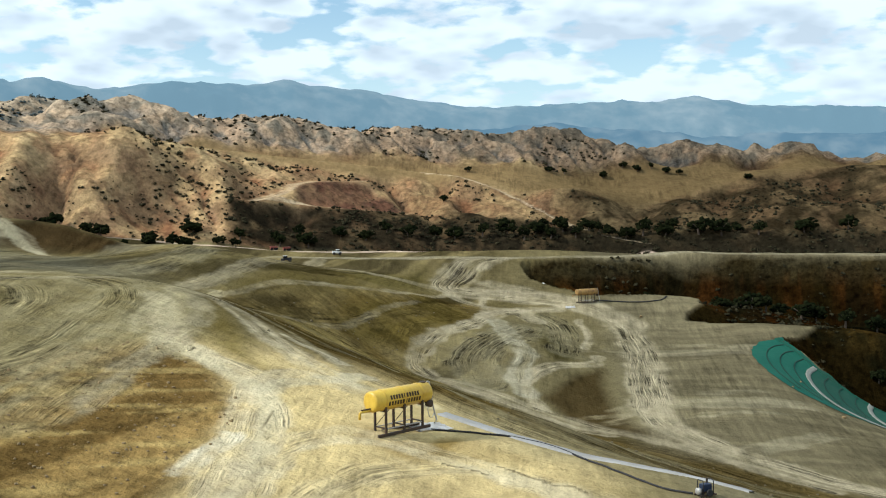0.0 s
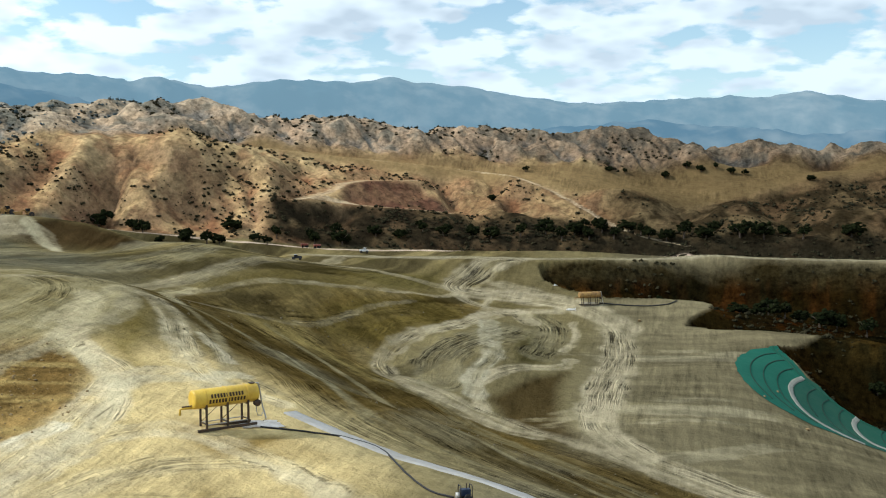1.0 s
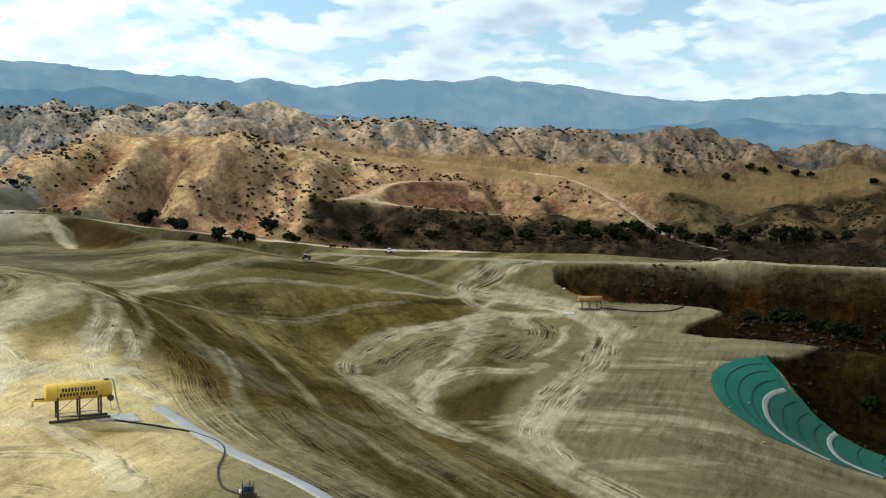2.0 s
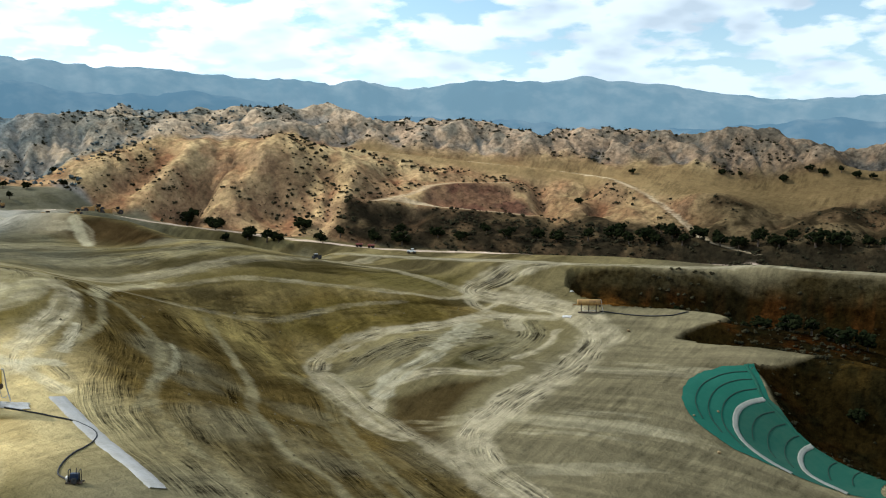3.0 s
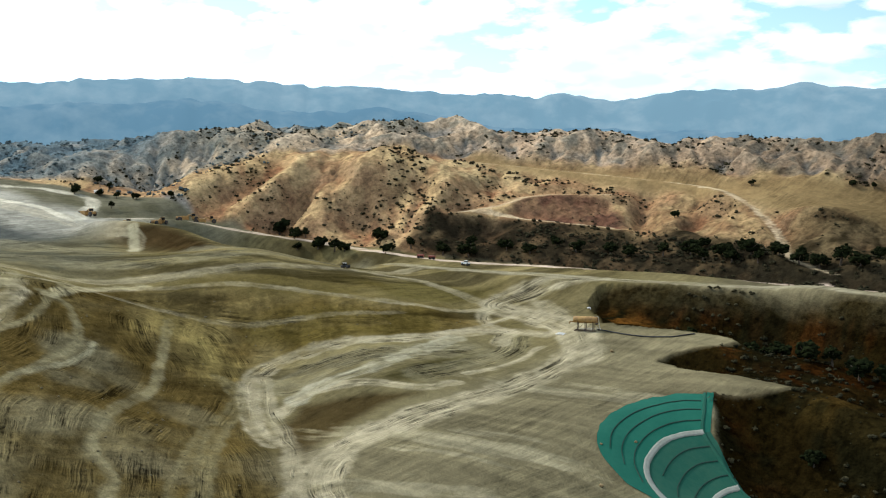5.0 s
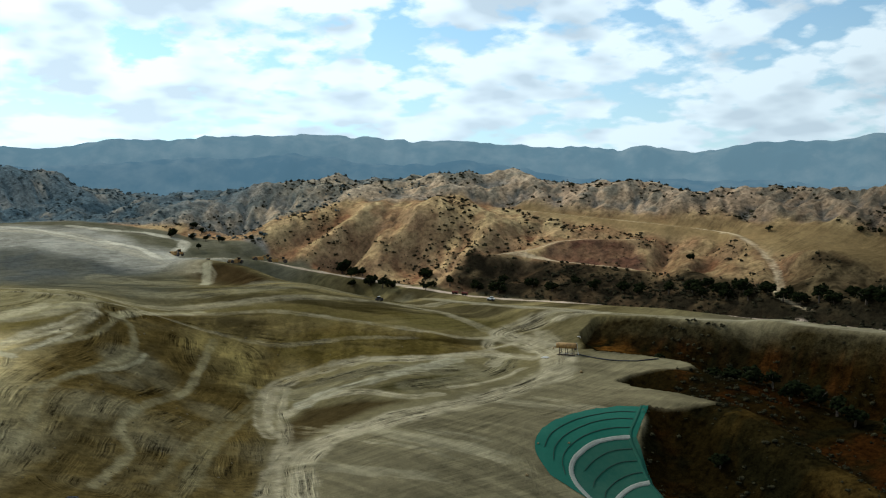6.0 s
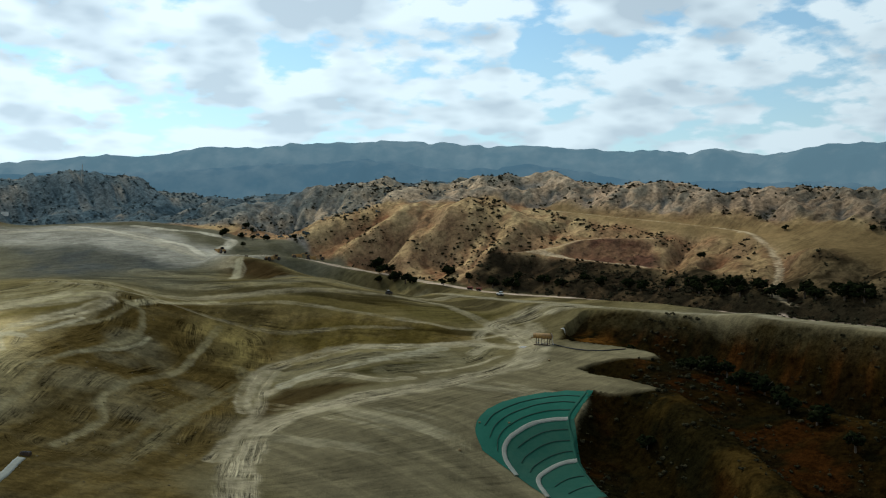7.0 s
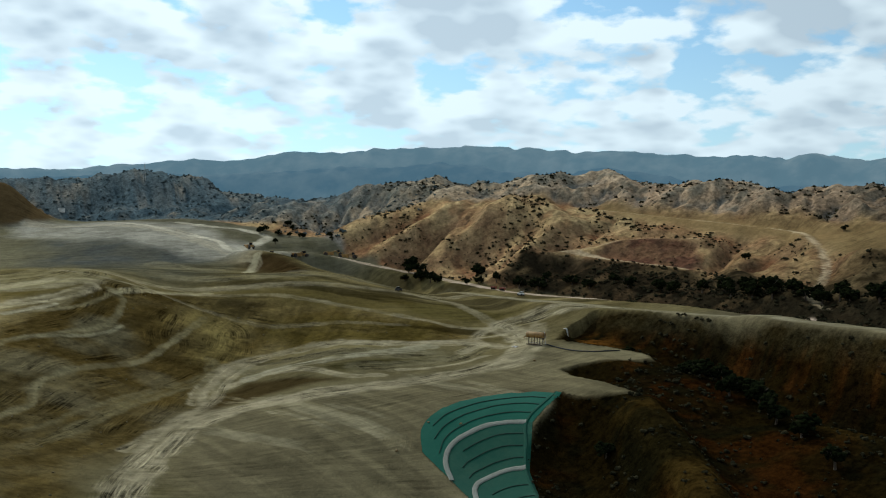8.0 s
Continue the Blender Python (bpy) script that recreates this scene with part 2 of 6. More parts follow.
LEVELS_NORTH = [
    (33.5, 33.9, 34.6, 35.6, 36.1, 33.4, 26.7, 19.8, 16.7, 10.8, 16.5, 17.2, 16.8, 16.6, 17.5, 19.2, 18.1, 15.8),
    (32.6, 32.6, 32.7, 32.9, 33, 31.8, 30.5, 30.7, 26.8, 19.4, 24.5, 25, 25, 25.3, 23.9, 23.5, 23, 22),
    (31, 30.4, 29.8, 29.1, 28.3, 27.4, 28.3, 32.5, 29.9, 24, 25.4, 25.3, 25.5, 25.4, 24.2, 24.2, 24.7, 25.2),
    (29.1, 27.9, 26.6, 25.1, 23.5, 22, 21.3, 21.6, 19, 18.7, 19.9, 20, 21, 20.9, 20, 21.2, 24, 26.7),
]
LEVELS = np.array(LEVELS_SOUTH + LEVELS_MIDDLE + LEVELS_NORTH)


def rolling(x, y):
    """The smooth lie of the land (cubic B-spline over the lattice)."""
    rows_n, cols_n = LEVELS.shape
    u, v = np.clip((x + 160) / 20, 0, cols_n - 1.001), np.clip((y - 20) / 20, 0, rows_n - 1.001)
    i, j = np.floor(u).astype(int), np.floor(v).astype(int)
    s, t = u - i, v - j
    wx = [(1 - s) ** 3 / 6, (3 * s ** 3 - 6 * s ** 2 + 4) / 6, (-3 * s ** 3 + 3 * s ** 2 + 3 * s + 1) / 6, s ** 3 / 6]
    wy = [(1 - t) ** 3 / 6, (3 * t ** 3 - 6 * t ** 2 + 4) / 6, (-3 * t ** 3 + 3 * t ** 2 + 3 * t + 1) / 6, t ** 3 / 6]
    z = np.zeros(np.shape(x))
    for a in range(4):
        for b in range(4):
            z = z + wx[a] * wy[b] * LEVELS[np.clip(j + b - 1, 0, rows_n - 1), np.clip(i + a - 1, 0, cols_n - 1)]
    return z


PAD_EDGE = [(7.5, 164.5), (10.5, 162.0), (14.5, 162.8), (21.9, 166.8), (25.2, 168.8), (27.9, 168.2), (27.3, 162.6), (24.6, 158.6), (24.0, 156.1), (30.2, 155.9), (35.4, 157.4), (42.2, 157.8), (40.2, 154.4), (37.7, 151.8), (34.9, 150.3)]
GREEN_INNER = [(34.9, 150.3), (36.9, 148.8), (39.4, 145.4), (42.4, 142.8), (45.1, 141.6), (48.4, 141.0), (53.5, 140.0)]
GREEN_OUTER = [(34.9, 150.3), (31.6, 147.0), (30.4, 141.0), (31.4, 136.6), (33.7, 133.3), (38.6, 131.6), (44.4, 132.4), (50.0, 133.6), (54.0, 136.0)]
RAVINE = PAD_EDGE + GREEN_INNER[1:] + [(56.0, 132.0), (62.0, 110.0), (90.0, 80.0), (170.0, 60.0), (220.0, 120.0), (170.0, 177.0), (90.0, 180.0), (60.0, 182.0), (36.0, 182.8), (20.0, 181.0), (8.0, 177.0), (1.5, 173.0), (3.0, 168.5)]
RIDGE_ROAD = smooth_line([(-34, 164, 9.0), (-20, 169.5, 8.4), (-5, 175, 8.0), (7.7, 180, 7.7), (20, 184, 7.6), (28, 186, 8.1), (37, 185.6, 7.8), (60, 185, 7.5), (95, 183, 7.0), (140, 181, 6.5)])
HILL_FOOT_X = (-400, -150, -142, -125, -100, -85, -75, -62, -50, -34, -10, 20, 60, 170, 400)
HILL_FOOT_Y = (-100, 20, 92, 124, 140, 150, 157, 164, 169.5, 176.5, 187, 191, 192, 191, 191)
DIVIDE_X = (-200, -125, -110, -97, -92, -86, -78, -66, -58, -51, -35, -19, 0, 20, 40, 75, 170)
DIVIDE_Y = (0, 118, 138, 152, 164, 175, 183, 199, 207.5, 212.5, 223, 230.5, 235.5, 242, 248, 255, 268)
SPUR = smooth_line([(34, 157.6, 0.0), (42.2, 157.4, -0.5), (47, 155.6, -0.9), (53, 154.4, -2.0), (62, 152, -4.2), (80, 146, -8), (110, 135, -13)])
SPUR_NORTH = smooth_line([(27.5, 165.0, 1.9), (31.5, 167, 1.4), (36, 170.2, 0.6), (45, 175.0, -2.4), (60, 178, -6), (82, 180, -9)])
SPOIL_RIDGE = smooth_line([(-69, 129.5, 16.0), (-62, 132, 16.2), (-55, 136, 14.9), (-48, 139.5, 12.2)])
BENCH_LOW = smooth_line([(-43.6, 187, 16.6), (-33.4, 194.6, 15.6), (-24, 201.3, 14.6), (-19.3, 203.7, 13.9)])
BENCH_TOP = smooth_line([(-43.3, 187.5, 16.8), (-39.9, 194.3, 18.0), (-38.5, 199.8, 19.5), (-34.7, 205.9, 20.0), (-28.4, 212.3, 20.0)])
MESA_ROAD = smooth_line([(-62.5, 203, 27.1), (-54.2, 207.4, 26.0), (-46.5, 212.8, 25.1), (-36.6, 218.8, 24.0), (-26, 223.6, 22.7), (-19, 226.3, 21.9), (-14.5, 225.4, 21.4), (-10.6, 223.4, 20.9), (-6.2, 221.8, 19.5), (-1.5, 219.6, 17.5), (4.5, 216.0, 14.6), (9.0, 211.5, 12.4), (14.3, 204.7, 10.4), (24, 200, 8.6)])
VALLEY_ROAD = smooth_line([(-78, 136, 16.2), (-75.8, 147.6, 15.6), (-72.5, 154.3, 14.3), (-65, 160.6, 12.8), (-55.7, 165.1, 11.6), (-42.8, 169.7, 10.2), (-30, 176, 9.0), (-14, 185, 8.2), (10, 194, 7.2), (40, 196, 6.8), (110, 196, 6.4)])


# knolls and hollows: x, y, rise, reach
GOLD_KNOLLS = [(-86.4, 160.3, 3.26, 7.5), (-75.7, 174.8, 1.54, 7.5), (-73, 173.9, -0.41, 7.5), (-76.3, 166, 1.76, 7.5), (-64.6, 176.9, -0.54, 7.5), (-57.3, 173.6, -1.76, 7.5), (-48.2, 182, 1.51, 7.5), (-70.3, 165, -1.7, 7.5), (-62, 190, -1.96, 7.5)]
SCRUB_KNOLLS = [(-80.4, 199, 1.43, 10), (-65, 212.5, 0.6, 10), (-87, 186.2, 1.44, 10), (-103.7, 170.5, 2.39, 10), (-112, 164, 3.18, 10), (-110, 158.4, -1.16, 10), (-82, 193.4, -2.38, 10), (-69.2, 202.3, -1.46, 10), (-96, 159.7, -0.4, 10), (-42.8, 227.3, 2.3, 10), (-26, 236.5, 2.47, 10), (-5.4, 244.7, 0.71, 10), (0.4, 247, 1.6, 10), (13.6, 250.7, 3.22, 10), (21.3, 251.5, 4.39, 10), (-120, 154, 2.89, 10), (-94.7, 178.5, 1.33, 10), (-98.4, 177.2, 1.61, 10), (40, 255, 4.57, 10), (60, 258, 4.36, 10)]
MESA_KNOLLS = [(-61.9, 203.8, -2.36, 9), (-50.9, 205.8, -0.83, 9), (-19.4, 226.5, -1.49, 9), (-10.2, 232.7, -1.58, 9), (7.2, 236.2, -0.81, 9), (18.8, 241.8, -2.43, 9), (11.8, 219.6, 2.61, 9), (-23.5, 194, 1.16, 9), (22.9, 220.5, 1.9, 9), (29.1, 220.9, -1.58, 9), (40, 245, -3.94, 9), (55, 250, -5.75, 9), (45, 222, -2.49, 9), (75, 248, -4.88, 9), (62, 225, -4.03, 9), (-35, 219, -1.5, 9), (-48, 211.5, -1.49, 9)]
SITE_KNOLLS = [(-29.1, 97.6, 1.17, 9), (-6.6, 91.4, 0.73, 9), (-3.1, 99.7, -0.84, 9), (4.8, 91.9, 0.93, 9), (7.5, 111.8, -0.77, 9), (-12.2, 122.3, -1.56, 9), (-18.3, 138.1, 0.71, 9), (-25.2, 128.6, 0.83, 9), (-51.2, 131, -1.92, 9), (13.2, 159.5, 0.66, 9), (-8.7, 159.6, -1.17, 9), (-0.3, 134.6, 1.08, 9), (2.6, 126.2, 1.52, 9), (11.1, 66, 1.38, 9), (-36.7, 110.8, -1.51, 9)]
RAVINE_KNOLLS = [(29.3, 177.2, -3.07, 9), (29.4, 165.2, 0.78, 9), (47.3, 153.5, -1.12, 9), (39, 146.8, 1.53, 9), (22.8, 182, -0.8, 7), (35.9, 170.2, 2, 9), (14.7, 177.7, -1.11, 9), (24.4, 155.7, -0.53, 9), (31, 137.7, 1.25, 9), (36.8, 138, -0.53, 9), (44.6, 140.5, -1.52, 9)]
# the level field on top of the front hills, from its front edge to its back
MESA_X = (-66, -51, -35, -19, -10, 0, 12, 25, 40, 75, 200)
MESA_FRONT = (203, 206, 214.5, 222, 222, 221.2, 219, 221.5, 229, 240, 256)
MESA_BACK = (205.5, 211.5, 222, 229.5, 232, 234.5, 238, 243, 247, 254, 268)


def hill_part(x, y):
    """0 on the site, 1 well up the hills."""
    return step(0, 9, y - np.interp(x, HILL_FOOT_X, HILL_FOOT_Y))


def levelled(z, k):
    """Mean of the heights over k cells each way, to tell crests from hollows."""
    for axis in (0, 1):
        pad = [(k, k) if a == axis else (0, 0) for a in (0, 1)]
        total = np.cumsum(np.pad(z, pad, mode="edge"), axis=axis)
        total = np.concatenate([np.zeros_like(np.take(total, [0], axis)), total], axis)
        n = z.shape[axis]
        z = (np.take(total, np.arange(n) + 2 * k + 1, axis) - np.take(total, np.arange(n), axis)) / (2 * k + 1)
    return z


# spurs (above 0) and gullies that run down the hills: line, rise, reach
SPURS = [
    ([(-65.8, 194), (-64, 181.5), (-64.9, 175), (-63.3, 168)], 1.8, 5.0),
    ([(-85.8, 172), (-86, 160), (-86.7, 149)], 1.2, 6.0),
    ([(-76.6, 176), (-76.9, 170.5), (-75.2, 164.3), (-73.6, 159)], 2.0, 4.0),
    ([(-58.4, 193.7), (-52, 191.8), (-45.7, 189.5)], 1.6, 4.5),
    ([(-80.5, 172), (-81, 163), (-80, 154)], -1.5, 4.0),
    ([(-72, 176), (-70.5, 170), (-69, 165)], -2.4, 4.0),
    ([(-56, 186), (-54, 180), (-53, 174)], -1.3, 4.0),
    ([(-51, 186), (-49.5, 182), (-47, 177)], -1.0, 2.5),
    ([(-47, 199), (-45.5, 191)], -1.8, 3.0),
    ([(-4.8, 221.5), (-9.7, 217.9), (-12, 210)], 1.2, 3.2),
    ([(-14.5, 225), (-12, 218), (-9, 211)], -1.6, 2.6),
    ([(12.2, 219), (6.2, 218), (5.3, 211.7)], 1.0, 3.0),
    ([(22.8, 219), (25.9, 207)], -1.6, 3.5),
    ([(-24.5, 218), (-21, 214), (-17.5, 209)], -1.6, 2.6),
    ([(40, 219), (42, 207)], -1.8, 4.0),
    ([(33, 219), (34, 208)], 1.2, 4.0),
]


def knolls(x, y):
    """Knolls (rise above 0) and hollows on the lie of the land, each a soft mound."""
    z = np.zeros(np.shape(x))
    for spots in (GOLD_KNOLLS, SCRUB_KNOLLS, MESA_KNOLLS, SITE_KNOLLS, RAVINE_KNOLLS):
        for px, py, rise, reach in spots:
            z = z + rise * np.exp(-((x - px) ** 2 + (y - py) ** 2) / reach ** 2)
    for points, rise, reach in SPURS:
        d, _, _ = to_line(x + 2.5 * (fbm(x, y, 9, 2, 47) - 0.5), y, smooth_line(points, 5), reach * 3)
        z = z + rise * np.exp(-(np.minimum(np.abs(d), 60) / reach) ** 2)
    return z


def base_land(x, y):
    """Ground without its gullies, how far it is wild hill, and whether it lies in the ravine."""
    z = rolling(x, y) + knolls(x, y)
    z = z + 3.2 * np.exp(-((x + 62.5) ** 2 + (y - 186.5) ** 2) / 60)
    hill = hill_part(x, y)
    # ravine beyond the pad's edge
    inside_ravine = inside(x, y, RAVINE)
    edge = np.array(PAD_EDGE + GREEN_INNER[1:])
    d, _, _ = to_line(x, y, edge, 60)
    z = z - np.where(inside_ravine, 2.6 * (1 - np.exp(-np.minimum(np.abs(d), 60) / 3.0)), 0)
    # the field dips before the valley road, and a spoil ridge closes it to the west
    d, _, _ = to_line(x, y, VALLEY_ROAD, 24)
    z = z - 1.3 * np.exp(-((d + 6.5) / 4) ** 2) * (1 - step(-34, -22, x)) * step(-80, -72, x)
    # levelled roads
    for line, flat, soft in ((SPUR, 0.8, 3.5), (SPUR_NORTH, 0.5, 3.0), (RIDGE_ROAD, 2.4, 2.8), (SPOIL_RIDGE, 0.5, 3.2), (VALLEY_ROAD, 2.2, 2.6), (BENCH_LOW, 1.0, 2.0), (BENCH_TOP, 1.0, 2.0), (MESA_ROAD, 0.6, 1.6)):
        d, _, level = to_line(x, y, line, 20)
        w = np.exp(-(np.maximum(np.abs(d) - flat, 0) / soft) ** 2)
        hill = hill * (1 - w)
        z = z * (1 - w) + level * w
    # dark ridge to the west, and a grassy knob before it
    z = z + 11.8 * step(-142, -176, x) * step(20, 60, y) * (1 - step(120, 165, y))
    z = z + 11 * np.exp(-((x + 140) ** 2 + (y - 80) ** 2) / 90)
    return z, hill, inside_ravine


def badlands(x, y):
    """0 on the golden front hills, 1 on the rugged ridges behind them."""
    return step(-2, 6, y - np.interp(x, DIVIDE_X, DIVIDE_Y))


def mesa_top(x, y):
    """1 on the level field along the top of the front hills."""
    up, down = np.interp(x, MESA_X, MESA_BACK), np.interp(x, MESA_X, MESA_FRONT)
    return step(-1.5, 2.5, y - down) * (1 - step(-1.5, 3.0, y - up)) * step(-64, -58, x)


RELIEF = {}


def weather_hills():
    """Lets rain run off the hills a while, so that gullies branch down every slope."""
    cell = 0.8
    xs, ys = np.arange(-190, 120, cell), np.arange(84, 275, cell)
    x, y = np.meshgrid(xs, ys)
    z0, hill, _ = base_land(x, y)
    bad, mesa = badlands(x, y), mesa_top(x, y)
    wild = hill * (1 - mesa)
    wx, wy = x + 5 * (fbm(x, y, 16, 3, 17) - 0.5), y + 5 * (fbm(x, y, 16, 3, 27) - 0.5)
    lumps = (3.4 + 2.6 * bad) * (fbm(wx, wy, 13, 3, 11) - 0.5) + (1.7 + 2.6 * bad) * (ridged(wx, wy, 9, 4, 21) - 0.6)
    z = (z0 + wild * (lumps + 1.1 * (fbm(x, y, 3.2, 3, 23) - 0.5))).ravel()
    rows_n, cols_n = x.shape
    index = np.arange(z.size).reshape(rows_n, cols_n)
    soft = (wild * (0.30 + 0.30 * bad) * (0.5 + fbm(x, y, 5, 2, 29))).ravel()
    ways = [(dy, dx) for dy in (-1, 0, 1) for dx in (-1, 0, 1) if dx or dy]
    for _ in range(7):
        h = z.reshape(rows_n, cols_n)
        best, to = np.zeros(h.shape), index.copy()
        for dy, dx in ways:
            fall = np.full(h.shape, -1.0)
            src = (slice(max(0, -dy), rows_n - max(0, dy)), slice(max(0, -dx), cols_n - max(0, dx)))
            dst = (slice(max(0, dy), rows_n - max(0, -dy)), slice(max(0, dx), cols_n - max(0, -dx)))
            fall[src] = (h[src] - h[dst]) / math.hypot(dy, dx)
            better = fall > best
            shifted = index.copy()
            shifted[src] = index[dst]
            best, to = np.where(better, fall, best), np.where(better, shifted, to)
        to = to.ravel()
        order = np.argsort(z)
        downhill, water = to.tolist(), [1.0] * z.size
        for i in order[::-1].tolist():
            j = downhill[i]
            if j != i:
                water[j] += water[i]
        bite = (0.085 * soft * np.minimum(np.array(water), 900.0) ** 0.45).tolist()
        level = z.tolist()
        for i in order.tolist():
            j = downhill[i]
            if j != i:
                level[i] = (level[i] + bite[i] * level[j]) / (1 + bite[i])
        z = np.array(level)
        h = z.reshape(rows_n, cols_n)
        z = (h + (0.06 * (1 - 0.5 * bad)) * (levelled(h, 1) - h)).ravel()
    z = z.reshape(rows_n, cols_n)
    change = z - z0
    change = change - levelled(change * wild, 14) * 0.75
    RELIEF.update(xs=xs, ys=ys, z=np.clip(change, -6, 5) * wild)


def relief(x, y):
    xs, ys, z = RELIEF["xs"], RELIEF["ys"], RELIEF["z"]
    u = np.clip((x - xs[0]) / (xs[1] - xs[0]), 0, len(xs) - 1.001)
    v = np.clip((y - ys[0]) / (ys[1] - ys[0]), 0, len(ys) - 1.001)
    i, j = np.floor(u).astype(int), np.floor(v).astype(int)
    s, t = u - i, v - j
    return (z[j, i] * (1 - s) + z[j, i + 1] * s) * (1 - t) + (z[j + 1, i] * (1 - s) + z[j + 1, i + 1] * s) * t


def land(x, y):
    """Height of the ground."""
    z, hill, inside_ravine = base_land(x, y)
    wild, bad = hill * (1 - mesa_top(x, y)), badlands(x, y)
    wx, wy = x + 4 * (fbm(x, y, 12, 3, 17) - 0.5), y + 4 * (fbm(x, y, 12, 3, 27) - 0.5)
    z = z + relief(x, y) * (hill > 0)
    # rills and rocky ribs
    z = z + wild * ((0.35 + 0.75 * bad) * (ridged(wx * 1.15, wy * 0.8, 3.1, 3, 37) - 0.55) + 0.3 * bad * (ridged(wx, wy, 1.7, 2, 39) - 0.5))
    site = 1 - hill
    z = z + site * (0.5 * (fbm(x, y, 14, 3, 41) - 0.5) + 0.16 * (fbm(x, y, 2.4, 3, 51) - 0.5))
    z = z + np.where(inside_ravine, 1.2 * (fbm(x, y, 9, 4, 61) - 0.5), 0)
    return z


# ---------------------------------------------------------------- materials


def material(name, colour=(0.5, 0.5, 0.5), rough=0.8, metal=0.0):
    m = bpy.data.materials.new(name)
    m.use_nodes = True
    b = m.node_tree.nodes["Principled BSDF"]
    b.inputs["Base Color"].default_value = (*colour, 1)
    b.inputs["Roughness"].default_value = rough
    b.inputs["Metallic"].default_value = metal
    b.inputs["Specular IOR Level"].default_value = 0.25
    return m


def noise_node(m, scale, detail=4.0, rough=0.55, vector=None):
    n = m.node_tree.nodes.new("ShaderNodeTexNoise")
    n.inputs["Scale"].default_value, n.inputs["Detail"].default_value, n.inputs["Roughness"].default_value = scale, detail, rough
    if vector is not None:
        m.node_tree.links.new(vector, n.inputs["Vector"])
    return n


def maths(m, op, a, b=None, c=None):
    n = m.node_tree.nodes.new("ShaderNodeMath")
    n.operation = op
    for slot, v in zip(n.inputs, (a, b, c)):
        if v is None:
            continue
        if isinstance(v, (int, float)):
            slot.default_value = v
        else:
            m.node_tree.links.new(v, slot)
    return n.outputs[0]


def ranged(m, value, a, b, c, d):
    n = m.node_tree.nodes.new("ShaderNodeMapRange")
    n.inputs["From Min"].default_value, n.inputs["From Max"].default_value = a, b
    n.inputs["To Min"].default_value, n.inputs["To Max"].default_value = c, d
    m.node_tree.links.new(value, n.inputs["Value"])
    return n.outputs["Result"]


def scaled_colour(m, colour, factor):
    """colour times factor, both sockets."""
    n = m.node_tree.nodes.new("ShaderNodeVectorMath")
    n.operation = "SCALE"
    m.node_tree.links.new(colour, n.inputs[0])
    m.node_tree.links.new(factor, n.inputs["Scale"])
    return n.outputs[0]


def bumped(m, height, strength, distance):
    b = m.node_tree.nodes.new("ShaderNodeBump")
    b.inputs["Strength"].default_value, b.inputs["Distance"].default_value = strength, distance
    m.node_tree.links.new(height, b.inputs["Height"])
    m.node_tree.links.new(b.outputs["Normal"], m.node_tree.nodes["Principled BSDF"].inputs["Normal"])


def worn(name, colour, other, scale, rough=0.8, metal=0.0, amount=0.6, bump=0.0, spread=(0.42, 0.62)):
    """Two colours mixed by two sizes of noise, in object space."""
    m = material(name, colour, rough, metal)
    co = m.node_tree.nodes.new("ShaderNodeTexCoord").outputs["Object"]
    a, b = noise_node(m, scale, 5, 0.6, co), noise_node(m, scale * 7, 3, 0.6, co)
    f = maths(m, "MULTIPLY_ADD", b.outputs["Fac"], 0.35, maths(m, "MULTIPLY", a.outputs["Fac"], 0.65))
    f = maths(m, "MULTIPLY", ranged(m, f, spread[0], spread[1], 0, 1), amount)
    mix = m.node_tree.nodes.new("ShaderNodeMix")
    mix.data_type = "RGBA"
    mix.inputs["A"].default_value, mix.inputs["B"].default_value = (*colour, 1), (*other, 1)
    m.node_tree.links.new(f, mix.inputs["Factor"])
    m.node_tree.links.new(mix.outputs["Result"], m.node_tree.nodes["Principled BSDF"].inputs["Base Color"])
    if bump:
        bumped(m, b.outputs["Fac"], 0.6, bump)
    return m


